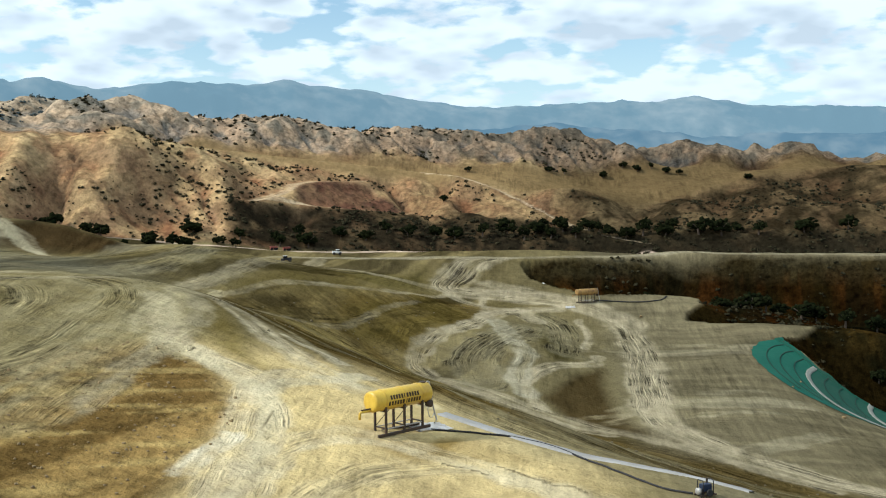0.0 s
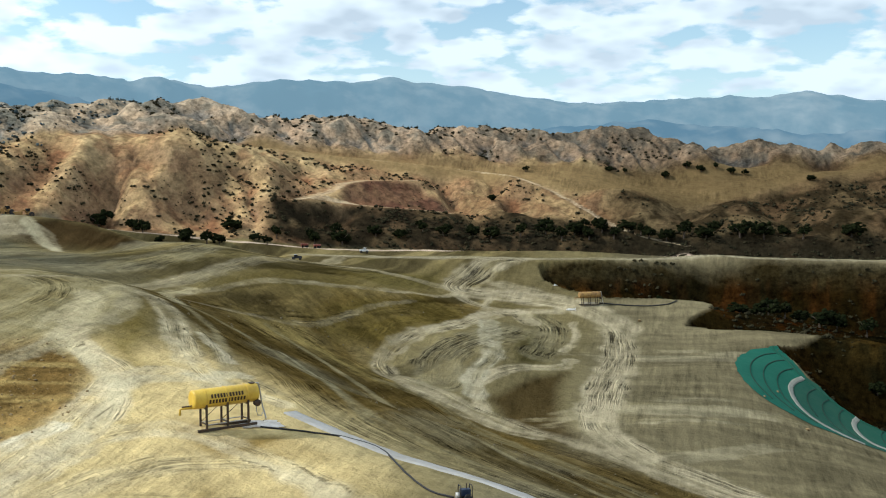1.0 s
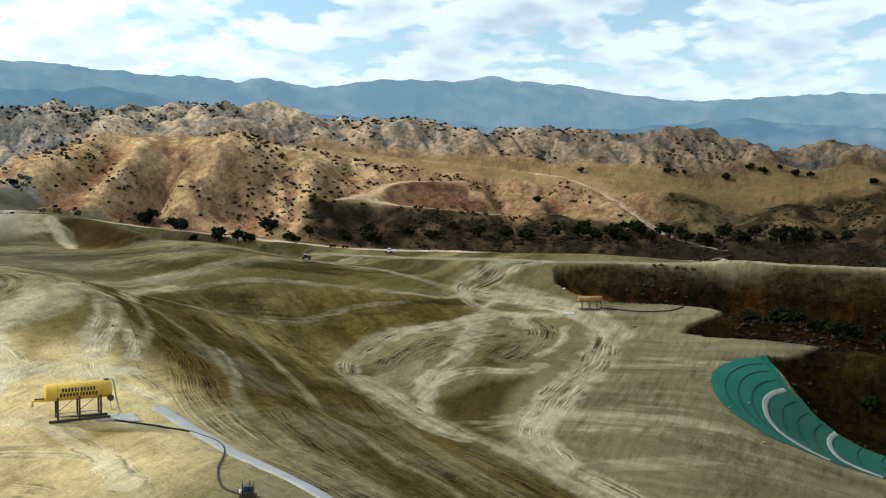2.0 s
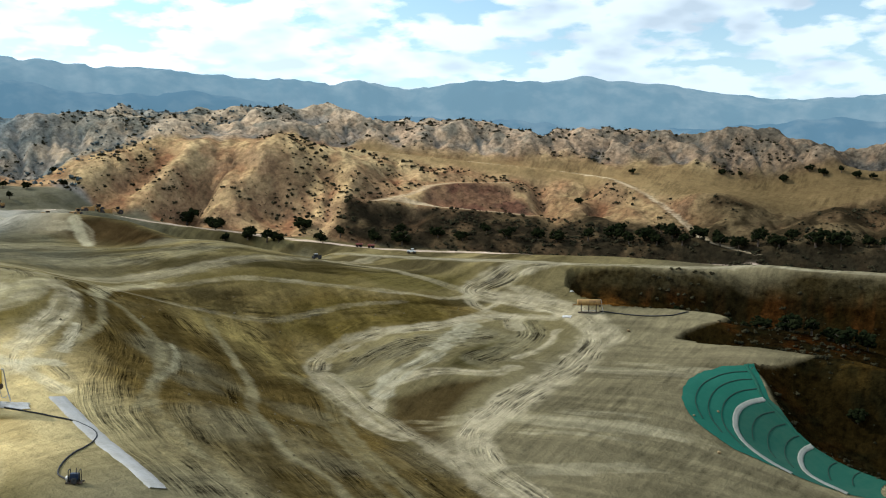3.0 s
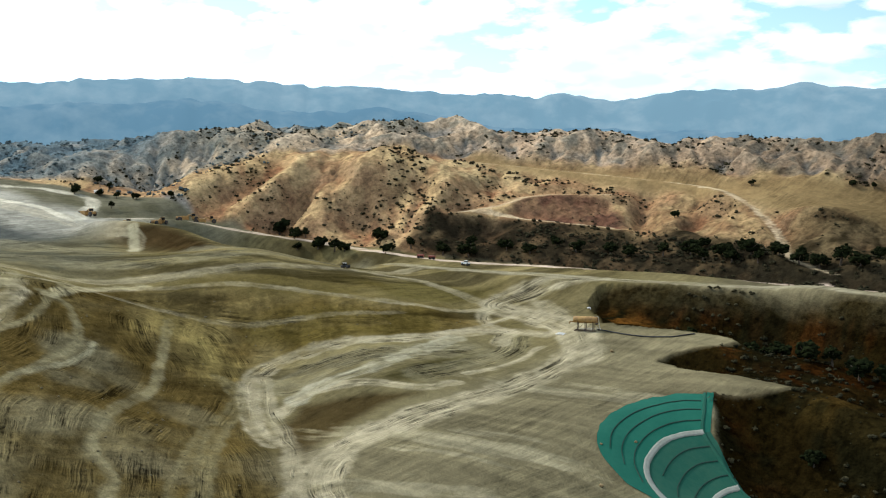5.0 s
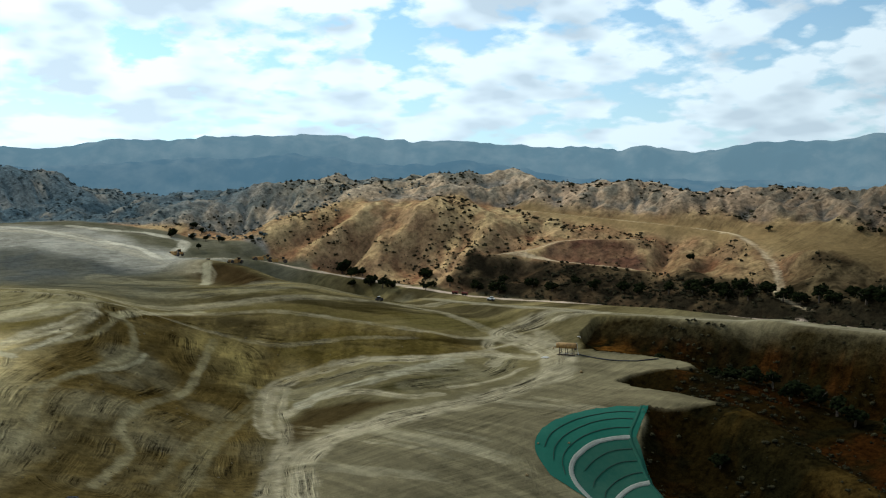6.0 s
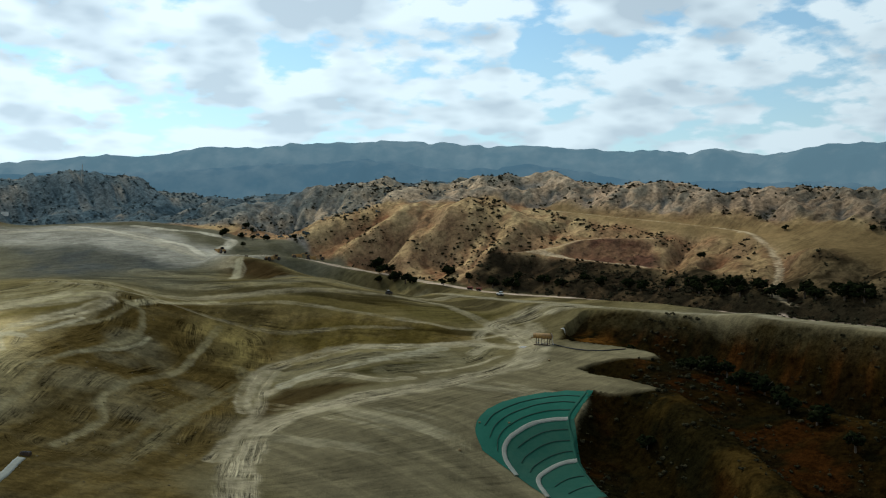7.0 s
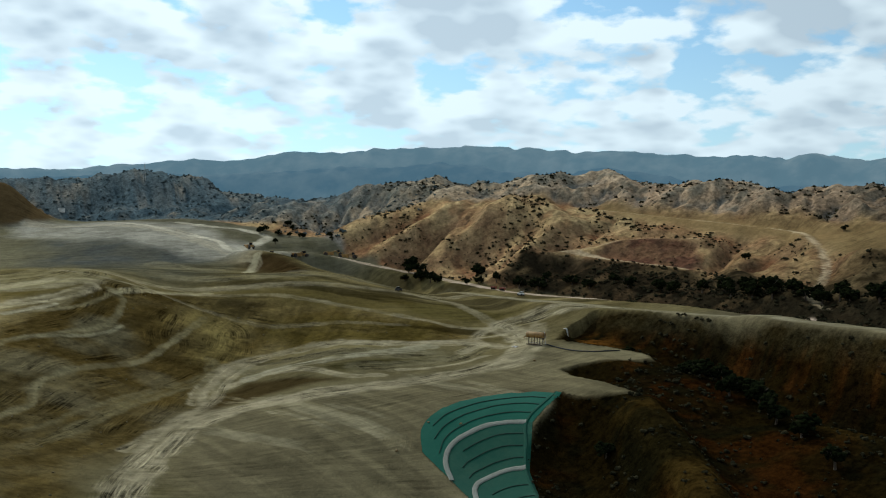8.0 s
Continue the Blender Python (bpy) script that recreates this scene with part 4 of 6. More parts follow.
def land_tones(x, y, z, slope, proud):
    """Colour of the ground and the track lines on it."""
    n1, n2, n3 = fbm(x, y, 22, 4, 101), fbm(x, y, 6, 4, 111), fbm(x, y, 40, 3, 121)
    c = np.zeros((*x.shape, 3)) + np.array(GREY)
    c = blend(c, (0.185, 0.157, 0.092), (1 - step(-6, 4, x)) * step(88, 98, y) * step(-64, -50, x) * (0.55 + 0.45 * step(0.35, 0.6, n1)))
    c = blend(c, (0.225, 0.195, 0.125), step(0.45, 0.66, n1) * 0.6)
    c = blend(c, (0.12, 0.105, 0.055), step(0.5, 0.7, n2) * 0.55)
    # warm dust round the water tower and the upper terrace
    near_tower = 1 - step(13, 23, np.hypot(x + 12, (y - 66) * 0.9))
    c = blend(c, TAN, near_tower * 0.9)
    c = blend(c, STRAW, step(-20, -28, x) * (1 - step(94, 106, y)) * 0.7)
    c = blend(c, OLIVE, soft_inside(x, y, SLOPE_RING, 2.5) * (0.72 + 0.28 * step(0.35, 0.6, n2)))
    c = blend(c, (0.195, 0.175, 0.118), soft_inside(x, y, ISLAND_RING, 1.0) * 0.8)
    c = blend(c, (0.082, 0.074, 0.036), soft_inside(x, y, HOLLOW_RING, 0.8, 0.8) * 0.85)
    c = blend(c, MUD, soft_inside(x, y, ARC_RING, 0.8, 0.6) * 0.85)
    c = blend(c, (0.095, 0.082, 0.035), soft_inside(x, y, KNOLL_RING, 1.5) * 0.9)
    bank = fbm((x * 0.94 - y * 0.33), (x * 0.33 + y * 0.94) * 0.16, 1.7, 4, 187)
    c = blend(c, (0.20, 0.135, 0.058), soft_inside(x, y, SPOIL_RING, 1.2) * 0.9)
    c = blend(c, (0.085, 0.055, 0.022), soft_inside(x, y, SPOIL_RING, 1.2) * step(0.44, 0.62, bank) * 0.75)
    c = blend(c, (0.34, 0.27, 0.14), soft_inside(x, y, SPOIL_RING, 1.2) * step(0.54, 0.68, fbm(x * 0.5 - y * 0.87, (x * 0.87 + y * 0.5) * 0.1, 1.2, 4, 189)) * 0.6)
    c = blend(c, (0.135, 0.135, 0.118), soft_inside(x, y, GREY_SLOPE_RING, 5, 4) * (0.65 + 0.35 * step(0.35, 0.6, n2)))
    c = blend(c, (0.06, 0.04, 0.022), soft_inside(x, y, MOUND_RING, 1.5) * 0.95)
    c = blend(c, (0.52, 0.47, 0.38), soft_inside(x, y, PALE_RING, 3, 3) * (0.7 + 0.3 * step(0.4, 0.6, n2)))
    c = blend(c, (0.085, 0.068, 0.024), soft_inside(x, y, BAND_RING, 2.0, 2.5) * 0.85)
    c = blend(c, (0.085, 0.068, 0.024), soft_inside(x, y, UPPER_RING, 2.0, 2.5) * 0.7)
    c = blend(c, (0.36, 0.30, 0.145), soft_inside(x, y, BROW_RING, 3.5, 2.5) * (0.5 + 0.45 * step(0.35, 0.62, n2)))
    c = blend(c, (0.19, 0.155, 0.066), soft_inside(x, y, OLIVE_MOUND_RING, 1.2, 1.0) * (0.6 + 0.35 * step(0.35, 0.62, n2)))
    c = blend(c, (0.285, 0.255, 0.18), soft_inside(x, y, PALE_FOOT_RING, 3.0, 2.0) * 0.85)
    c = blend(c, (0.20, 0.15, 0.07), soft_inside(x, y, CRESCENT_RING, 0.7, 0.8) * (0.35 + 0.65 * step(0.4, 0.6, bank)))
    c = blend(c, (0.13, 0.10, 0.05), np.exp(-((x + 9.6) ** 2 + (y - 68.6) ** 2) / 2.6) * 0.8 * step(0.35, 0.6, bank))
    c = blend(c, (0.17, 0.13, 0.065), np.exp(-((x + 4.4) ** 2 + (y - 58.8) ** 2) / 2.4) * 0.8 * step(0.38, 0.6, n2))
    # grey clay showing through the slope
    for px, py, r, f in ((-11, 98.5, 5.5, 0.8), (3.5, 88, 4.8, 0.7), (-5, 94.5, 3.6, 0.6), (0, 104, 3.2, 0.45), (12, 93, 5, 0.4)):
        c = blend(c, (0.20, 0.185, 0.145), (1 - step(0.45, 1.3, np.hypot(x - px, y - py) / r + 1.5 * (n2 - 0.5))) * f)
    # loose streaks of paler soil that the blades dragged down the slope
    drag = fbm(x * 0.62 + y * 0.78, (x * 0.78 - y * 0.62) * 0.11, 1.3, 4, 197)
    slope_part = soft_inside(x, y, SLOPE_RING, 2.0)
    c = c * (1 + slope_part * (step(0.34, 0.66, drag) - 0.45) * 0.38)[..., None]
    pad_part = step(10, 16, x) * step(100, 108, y)
    c = blend(c, (0.225, 0.198, 0.142), pad_part * 0.75)
    # scraped pale strips on the pad
    for px, py, rx, ry, tilt in ((24, 123, 13, 2.6, 0.5), (27, 112, 9, 1.6, 0.75), (22, 141, 10, 1.8, 0.3), (31, 146, 9, 1.2, 0.25)):
        u, v = (x - px) * math.cos(tilt) + (y - py) * math.sin(tilt), (y - py) * math.cos(tilt) - (x - px) * math.sin(tilt)
        c = blend(c, (0.40, 0.365, 0.285), (1 - step(0.5, 1.2, np.hypot(u / rx, v / ry) + 2.4 * (fbm(u * 0.2, v, 0.9, 4, 191) - 0.5))) * 0.55)
    # long smears left by the graders
    across, ahead = x * 0.92 - y * 0.4, x * 0.4 + y * 0.92
    smear = fbm(across, ahead * 0.13, 3.0, 4, 171)
    upper = (1 - step(-8, 2, x)) * step(92, 104, y) * step(-70, -55, x)
    c = c * (1 + upper * (step(0.36, 0.64, smear) - 0.5) * (0.35 + 0.55 * step(112, 122, y)))[..., None]
    turned_ = fbm(x * 0.36 - y * 0.93, (x * 0.93 + y * 0.36) * 0.08, 1.6, 4, 181)
    c = c * (1 + pad_part * (step(0.36, 0.64, turned_) - 0.5) * 0.30)[..., None]
    # the ravine: dry grass and rusty weeds, its shade put into near-black tones
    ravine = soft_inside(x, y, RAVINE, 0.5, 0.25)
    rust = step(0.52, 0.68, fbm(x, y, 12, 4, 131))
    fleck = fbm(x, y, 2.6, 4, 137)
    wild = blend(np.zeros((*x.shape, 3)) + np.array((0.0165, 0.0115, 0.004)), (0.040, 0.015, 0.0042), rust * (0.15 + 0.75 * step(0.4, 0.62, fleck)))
    # spur crests take a lighter tint from the relief
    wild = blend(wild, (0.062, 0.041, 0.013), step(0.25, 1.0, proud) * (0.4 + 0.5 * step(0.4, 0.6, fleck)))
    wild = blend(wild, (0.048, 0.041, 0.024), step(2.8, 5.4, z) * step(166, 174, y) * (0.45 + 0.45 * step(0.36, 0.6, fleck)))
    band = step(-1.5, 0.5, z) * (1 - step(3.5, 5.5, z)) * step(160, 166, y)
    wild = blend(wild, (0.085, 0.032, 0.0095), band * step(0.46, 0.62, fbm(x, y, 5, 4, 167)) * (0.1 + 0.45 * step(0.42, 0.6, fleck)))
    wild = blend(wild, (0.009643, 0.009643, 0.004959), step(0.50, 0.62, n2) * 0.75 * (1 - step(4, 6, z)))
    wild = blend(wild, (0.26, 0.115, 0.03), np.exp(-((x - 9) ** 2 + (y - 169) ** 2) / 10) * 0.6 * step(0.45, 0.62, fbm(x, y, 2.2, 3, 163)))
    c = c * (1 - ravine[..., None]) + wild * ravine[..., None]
    # hills
    hill = step(0, 2.2, y + 3 * (n2 - 0.5) - np.interp(x, HILL_FOOT_X, HILL_FOOT_Y))
    fine = fbm(x, y, 3.2, 4, 143)
    grass = blend(np.zeros((*x.shape, 3)) + np.array((0.375, 0.245, 0.112)), (0.30, 0.178, 0.085), step(0.42, 0.64, n2))
    # gully brush and shade together: hollows tinted dark, crests light
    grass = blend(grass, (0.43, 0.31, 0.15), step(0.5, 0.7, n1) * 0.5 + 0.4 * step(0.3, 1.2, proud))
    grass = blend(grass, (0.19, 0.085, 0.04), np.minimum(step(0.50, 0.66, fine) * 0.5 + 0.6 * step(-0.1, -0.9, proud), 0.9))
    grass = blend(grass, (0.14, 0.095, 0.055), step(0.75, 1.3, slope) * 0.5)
    scrub = blend(np.zeros((*x.shape, 3)) + np.array((0.31, 0.225, 0.138)), (0.17, 0.145, 0.105), step(0.42, 0.58, fbm(x, y, 5, 5, 141)))
    wild_hills = step(-1, 4, y + 4 * (n2 - 0.5) - np.interp(x, DIVIDE_X, DIVIDE_Y))
    scrub = blend(scrub, (0.32, 0.215, 0.13), step(-100, -62, x) * (0.55 + 0.35 * step(0.35, 0.6, n1)))
    # relief shading put into the scrub too: paler crests, darker hollows
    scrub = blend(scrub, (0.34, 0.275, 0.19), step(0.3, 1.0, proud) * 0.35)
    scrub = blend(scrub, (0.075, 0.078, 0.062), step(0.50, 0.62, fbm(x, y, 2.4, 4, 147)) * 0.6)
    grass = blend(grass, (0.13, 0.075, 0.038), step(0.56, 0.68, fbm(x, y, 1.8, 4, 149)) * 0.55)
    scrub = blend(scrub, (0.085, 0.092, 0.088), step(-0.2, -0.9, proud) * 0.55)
    # western ridge: haze and cloud shade put into its scrub colour
    hazed_west = step(-96, -120, x) * (1 - 0.35 * step(0.5, 0.62, n2))
    scrub = blend(scrub, (0.055, 0.08, 0.09), hazed_west * 0.9)
    # both tones fall off eastwards, standing in for cloud shade
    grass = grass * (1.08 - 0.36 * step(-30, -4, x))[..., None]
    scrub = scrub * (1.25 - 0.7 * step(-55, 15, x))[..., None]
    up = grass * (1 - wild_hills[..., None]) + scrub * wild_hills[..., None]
    flat = mesa_top(x, y)
    up = blend(up, (0.235, 0.155, 0.066), flat * 0.85)
    # east end of the mesa darkened in colour for the cloud over it
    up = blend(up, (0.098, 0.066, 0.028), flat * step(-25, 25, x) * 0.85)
    up = blend(up, (0.20, 0.19, 0.165), (1 - step(0.5, 1.2, np.hypot((x + 83) / 6, (y - 152) / 2.5) + 0.8 * (n2 - 0.5))) * 0.8)
    up = blend(up, (0.125, 0.058, 0.034), soft_inside(x, y, CUT_RING, 1.0, 0.8) * (0.72 + 0.25 * step(0.4, 0.58, fine)))
    up = blend(up, (0.05, 0.03, 0.02), soft_inside(x, y, CUT_RING, 1.0, 0.8) * step(0.52, 0.64, fbm(x, y, 1.4, 4, 159)) * 0.6)
    # cloud shade on the east bank, put into a near-black brown
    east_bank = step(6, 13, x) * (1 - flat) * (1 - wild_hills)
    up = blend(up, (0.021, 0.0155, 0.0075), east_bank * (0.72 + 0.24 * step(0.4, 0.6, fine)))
    # dark brush, with the cloud shadow on its slope painted in
    brush = np.maximum(soft_inside(x, y, BRUSH_SHADE_RING, 1.2, 0.7), np.maximum(step(4, 12, x) * (1 - step(9.2, 10.6, z)), step(-30, -10, x) * (1 - step(9.5, 11.5, z))))
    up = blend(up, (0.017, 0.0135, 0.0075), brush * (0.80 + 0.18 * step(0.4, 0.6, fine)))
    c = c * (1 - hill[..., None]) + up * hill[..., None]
    knob = np.exp(-((x + 140) ** 2 + (y - 80) ** 2) / 160)
    c = blend(c, (0.17, 0.11, 0.05), step(0.2, 0.4, knob))
    # tracks
    pad_side, west = step(8, 14, x)[..., None], step(-58, -72, x)[..., None]
    warm = np.array([1.12, 1.0, 0.68]) * (1 - pad_side) + np.array([1.09, 1.01, 0.77]) * pad_side
    warm = warm * (1 - west) + np.array([1.0, 1.0, 0.95]) * west
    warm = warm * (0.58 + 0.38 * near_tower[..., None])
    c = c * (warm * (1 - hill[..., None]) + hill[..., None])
    torn = step(0.30, 0.56, fbm(x, y, 1.7, 3, 153))
    fray = fbm(x, y, 1.9, 3, 151)
    side, way, mask = np.zeros(x.shape) + x * 0.5, y * 0.5, np.zeros(x.shape)
    second, close = np.zeros(x.shape), np.zeros(x.shape)
    for points, half, tone, cover, lines in TRACKS:
        line = smooth_line(points, 6)
        d, s, _ = to_line(x, y, line, half * 1.8 + 2)
        wob = (0.5 * half + 0.5) * (fray - 0.5)
        f = 1 - step(half * 0.72, half * 1.18, np.abs(d + wob))
        if cover:
            tint = np.array(tone) * np.array([1.03, 1.0, 0.9])
            ruts = step(0.34, 0.62, fbm(d + 9 * half, s * 0.07, 0.9, 2, 157))
            c = blend(c, tint, f * cover * (0.25 + 0.35 * torn + 0.4 * ruts))
        now = f * lines
        near = 1 - np.abs(d) / (half * 1.8 + 1.5)
        take = (now > mask) | ((mask == 0) & (near > close))
        close = np.maximum(close, near)
        second = np.where(now > mask, mask, np.maximum(second, now))
        side, way, mask = np.where(take, d + 40 * len(points), side), np.where(take, s, way), np.maximum(mask, now)
    mask = np.clip((mask - second) * 2.2, 0, mask)
    # no lines where one track's count breaks off against the next
    broken = np.zeros(x.shape)
    for values, most in ((side, 1.3), (way, 4.0)):
        for axis in (0, 1):
            both = np.minimum(np.delete(mask, 0, axis), np.delete(mask, -1, axis)) > 0.03
            jump = ((np.abs(np.diff(values, axis=axis)) > most) & both).astype(float)
            broken += np.pad(jump, [(0, 1), (0, 0)] if axis == 0 else [(0, 0), (0, 1)]) + np.pad(jump, [(1, 0), (0, 0)] if axis == 0 else [(0, 0), (1, 0)])
    mask = mask * (1 - np.clip(levelled(broken, 1) * 5, 0, 1))
    rough = np.maximum(0.18 - 0.12 * pad_part, np.maximum(0.4 * soft_inside(x, y, SLOPE_RING, 2) + 0.55 * soft_inside(x, y, SPOIL_RING, 1.2), np.maximum(0.9 * ravine, hill * (0.6 + 0.15 * wild_hills) * (1 - 0.7 * flat))))
    return np.clip(c, 0.0015, 0.75), rough, np.stack([side, way, mask], -1)


def spread(*stretches):
    """Coordinates from stretches of (start, end, spacing)."""
    out = []
    for a, b, d in stretches:
        out.append(np.linspace(a, b, max(2, int(round((b - a) / d)) + 1))[:-1])
    out.append([stretches[-1][1]])
    return np.concatenate(out)


SURFACE = {}


def lie(x, y):
    """Height of the finished ground at points."""
    xs, ys, z = SURFACE["xs"], SURFACE["ys"], SURFACE["z"]
    i = np.clip(np.searchsorted(xs, x) - 1, 0, len(xs) - 2)
    j = np.clip(np.searchsorted(ys, y) - 1, 0, len(ys) - 2)
    u, v = (x - xs[i]) / (xs[i + 1] - xs[i]), (y - ys[j]) / (ys[j + 1] - ys[j])
    return (z[j, i] * (1 - u) + z[j, i + 1] * u) * (1 - v) + (z[j + 1, i] * (1 - u) + z[j + 1, i + 1] * u) * v


def land_at(x, y):
    return float(lie(float(x), float(y)))


def build_ground():
    weather_hills()
    xs = spread((-2600, -900, 340), (-900, -240, 66), (-240, -150, 6), (-150, -72, 0.75), (-72, -32, 0.42), (-32, 42, 0.29), (42, 62, 0.4), (62, 175, 1.2), (175, 300, 10), (300, 1000, 70), (1000, 2600, 320))
    ys = spread((-2600, -600, 400), (-600, -40, 56), (-40, 48, 5), (48, 64, 0.45), (64, 150, 0.31), (150, 172, 0.4), (172, 262, 0.6), (262, 330, 3), (330, 700, 40), (700, 2600, 240))
    x, y = np.meshgrid(xs, ys)
    z = land(x, y)
    far = step(0, 260, np.maximum(np.maximum(np.abs(x - 10) - 185, 0), np.maximum(np.maximum(y - 275, 0), np.maximum(18 - y, 0))))
    z = z * (1 - far) + 4.0 * far
    SURFACE.update(xs=xs, ys=ys, z=z)
    gy, gx = np.gradient(z, ys, xs)
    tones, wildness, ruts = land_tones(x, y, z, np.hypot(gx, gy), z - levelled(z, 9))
    rows_n, cols_n = x.shape
    index = np.arange(rows_n * cols_n).reshape(rows_n, cols_n)
    quads = np.stack([index[:-1, :-1], index[:-1, 1:], index[1:, 1:], index[1:, :-1]], -1).reshape(-1, 4)
    me = bpy.data.meshes.new("ground")
    me.vertices.add(rows_n * cols_n)
    me.vertices.foreach_set("co", np.stack([x, y, z], -1).astype(np.float32).ravel())
    me.loops.add(quads.size)
    me.loops.foreach_set("vertex_index", quads.astype(np.int32).ravel())
    me.polygons.add(len(quads))
    me.polygons.foreach_set("loop_start", np.arange(0, quads.size, 4, dtype=np.int32))
    me.update(calc_edges=True)
    me.polygons.foreach_set("use_smooth", np.ones(len(quads), bool))
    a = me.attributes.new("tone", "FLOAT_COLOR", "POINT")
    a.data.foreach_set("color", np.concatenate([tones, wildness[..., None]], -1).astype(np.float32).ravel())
    b = me.attributes.new("rut", "FLOAT_VECTOR", "POINT")
    b.data.foreach_set("vector", ruts.astype(np.float32).ravel())
    me.materials.append(EARTH)
    return tagged(new("ground", me), "graded tan earth with wheel tracks below dry grass hills", "ground", kind="structure")


build_ground()


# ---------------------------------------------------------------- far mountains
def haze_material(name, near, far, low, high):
    """Distant backdrop slopes; added blue emission stands in for haze in the air."""
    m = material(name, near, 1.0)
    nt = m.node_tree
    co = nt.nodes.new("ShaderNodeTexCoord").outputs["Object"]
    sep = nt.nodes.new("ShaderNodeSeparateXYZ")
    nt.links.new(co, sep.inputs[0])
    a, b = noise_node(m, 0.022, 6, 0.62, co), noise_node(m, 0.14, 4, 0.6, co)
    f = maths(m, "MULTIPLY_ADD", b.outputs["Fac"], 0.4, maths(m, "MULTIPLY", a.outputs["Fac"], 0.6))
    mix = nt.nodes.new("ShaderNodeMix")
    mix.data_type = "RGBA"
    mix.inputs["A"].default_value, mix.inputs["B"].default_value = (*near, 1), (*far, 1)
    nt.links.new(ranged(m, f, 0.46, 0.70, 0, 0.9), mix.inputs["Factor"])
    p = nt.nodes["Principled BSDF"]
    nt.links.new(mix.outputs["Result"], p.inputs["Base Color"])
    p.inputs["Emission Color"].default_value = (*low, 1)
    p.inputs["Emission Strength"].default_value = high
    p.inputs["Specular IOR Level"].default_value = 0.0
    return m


def mountain(name, radius, depth, crest, seed, mat, label, rough):
    """A range round the north-west: bearings in degrees left of north from (60, 40), crest heights."""
    bear = np.linspace(-40, 128, 620)
    ups = np.linspace(0, 1, 46)
    bb, uu = np.meshgrid(bear, ups)
    top = np.interp(bb, [c[0] for c in crest], [c[1] for c in crest]) - 1.2 * step(24, 34, bb)
    arc = np.radians(bb)
    s, q = radius * arc, uu * depth
    top = top + rough * ((fbm(s, s * 0, 12, 6, seed) - 0.5) * 3.4 + (fbm(s, s * 0, 3.5, 4, seed + 5) - 0.5) * 1.5)
    spur = ridged(s + 0.35 * q, q * 0.5, 24, 5, seed + 9)
    z = -6 + (top + 6) * np.sin(np.clip(uu, 0, 1) * math.pi / 2) ** 1.25 + (spur - 0.6) * 14 * np.sin(uu * math.pi) * rough
    r = radius + q + (spur - 0.5) * 16 * np.sin(uu * math.pi)
    x, y = 60 - np.sin(arc) * r, 40 + np.cos(arc) * r
    rows_n, cols_n = x.shape
    index = np.arange(rows_n * cols_n).reshape(rows_n, cols_n)
    quads = np.stack([index[:-1, :-1], index[:-1, 1:], index[1:, 1:], index[1:, :-1]], -1).reshape(-1, 4)
    me = bpy.data.meshes.new(name)
    me.from_pydata(np.stack([x, y, z], -1).reshape(-1, 3).tolist(), [], quads.tolist())
    me.polygons.foreach_set("use_smooth", np.ones(len(quads), bool))
    me.materials.append(mat)
    return tagged(new(name, me), label, "mountains", kind="structure")


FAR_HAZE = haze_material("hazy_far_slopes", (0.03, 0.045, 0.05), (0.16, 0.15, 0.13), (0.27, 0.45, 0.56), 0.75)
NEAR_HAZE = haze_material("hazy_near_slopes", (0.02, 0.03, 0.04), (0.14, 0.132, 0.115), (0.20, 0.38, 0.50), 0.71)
FAR_CREST = [(-40, 40), (-8, 43.2), (-0.5, 47), (3, 45.7), (8, 44.8), (12.5, 45), (16, 47.5), (19.5, 50.5), (22, 52.6), (24, 51.2), (27, 51.4), (29.5, 51.8), (32, 50), (34.5, 52), (36, 50.4), (38, 52), (40.5, 52.5), (43.5, 55), (46.8, 56.4), (48.6, 55.2), (53, 57.5), (57, 58.5), (60, 57.6), (63.3, 56), (66, 55.2), (70, 52.2), (74, 52.3), (79, 48.2), (84, 46), (95, 44), (128, 40)]
NEAR_CREST = [(-40, 30), (-10, 33), (0, 32), (9, 36), (16, 33), (22, 34), (28, 37), (37, 40), (44, 44.5), (50, 45.5), (55, 47), (60, 46), (66, 44.5), (74, 42.5), (83, 41), (128, 36)]
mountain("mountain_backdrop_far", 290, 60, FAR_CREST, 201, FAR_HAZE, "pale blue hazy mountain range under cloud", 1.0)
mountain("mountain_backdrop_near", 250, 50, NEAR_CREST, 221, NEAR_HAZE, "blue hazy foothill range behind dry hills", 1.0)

# ---------------------------------------------------------------- building tools


def part(name, bm, mat, parent=None, label="", smooth=False):
    """One mesh object from a bmesh, under a thing or a part."""
    me = bpy.data.meshes.new(name)
    bm.normal_update()
    bm.to_mesh(me)
    bm.free()
    if smooth:
        me.polygons.foreach_set("use_smooth", np.ones(len(me.polygons), bool))
    me.materials.append(mat)
    ob = new(name, me)
    if parent is not None:
        ob.parent = parent
    if label:
        tagged(ob, label)
    return ob


def box(bm, size, at=(0, 0, 0), turn=(0, 0, 0), bevel=0.0):
    made = bmesh.ops.create_cube(bm, size=1.0)["verts"]
    m = pose(*at, *turn) @ Matrix.Diagonal((*size, 1))
    bmesh.ops.transform(bm, matrix=m, verts=made)
    if bevel:
        edges = list({e for v in made for e in v.link_edges})
        bmesh.ops.bevel(bm, geom=edges, offset=bevel, segments=2, affect="EDGES", profile=0.6)
    return bm


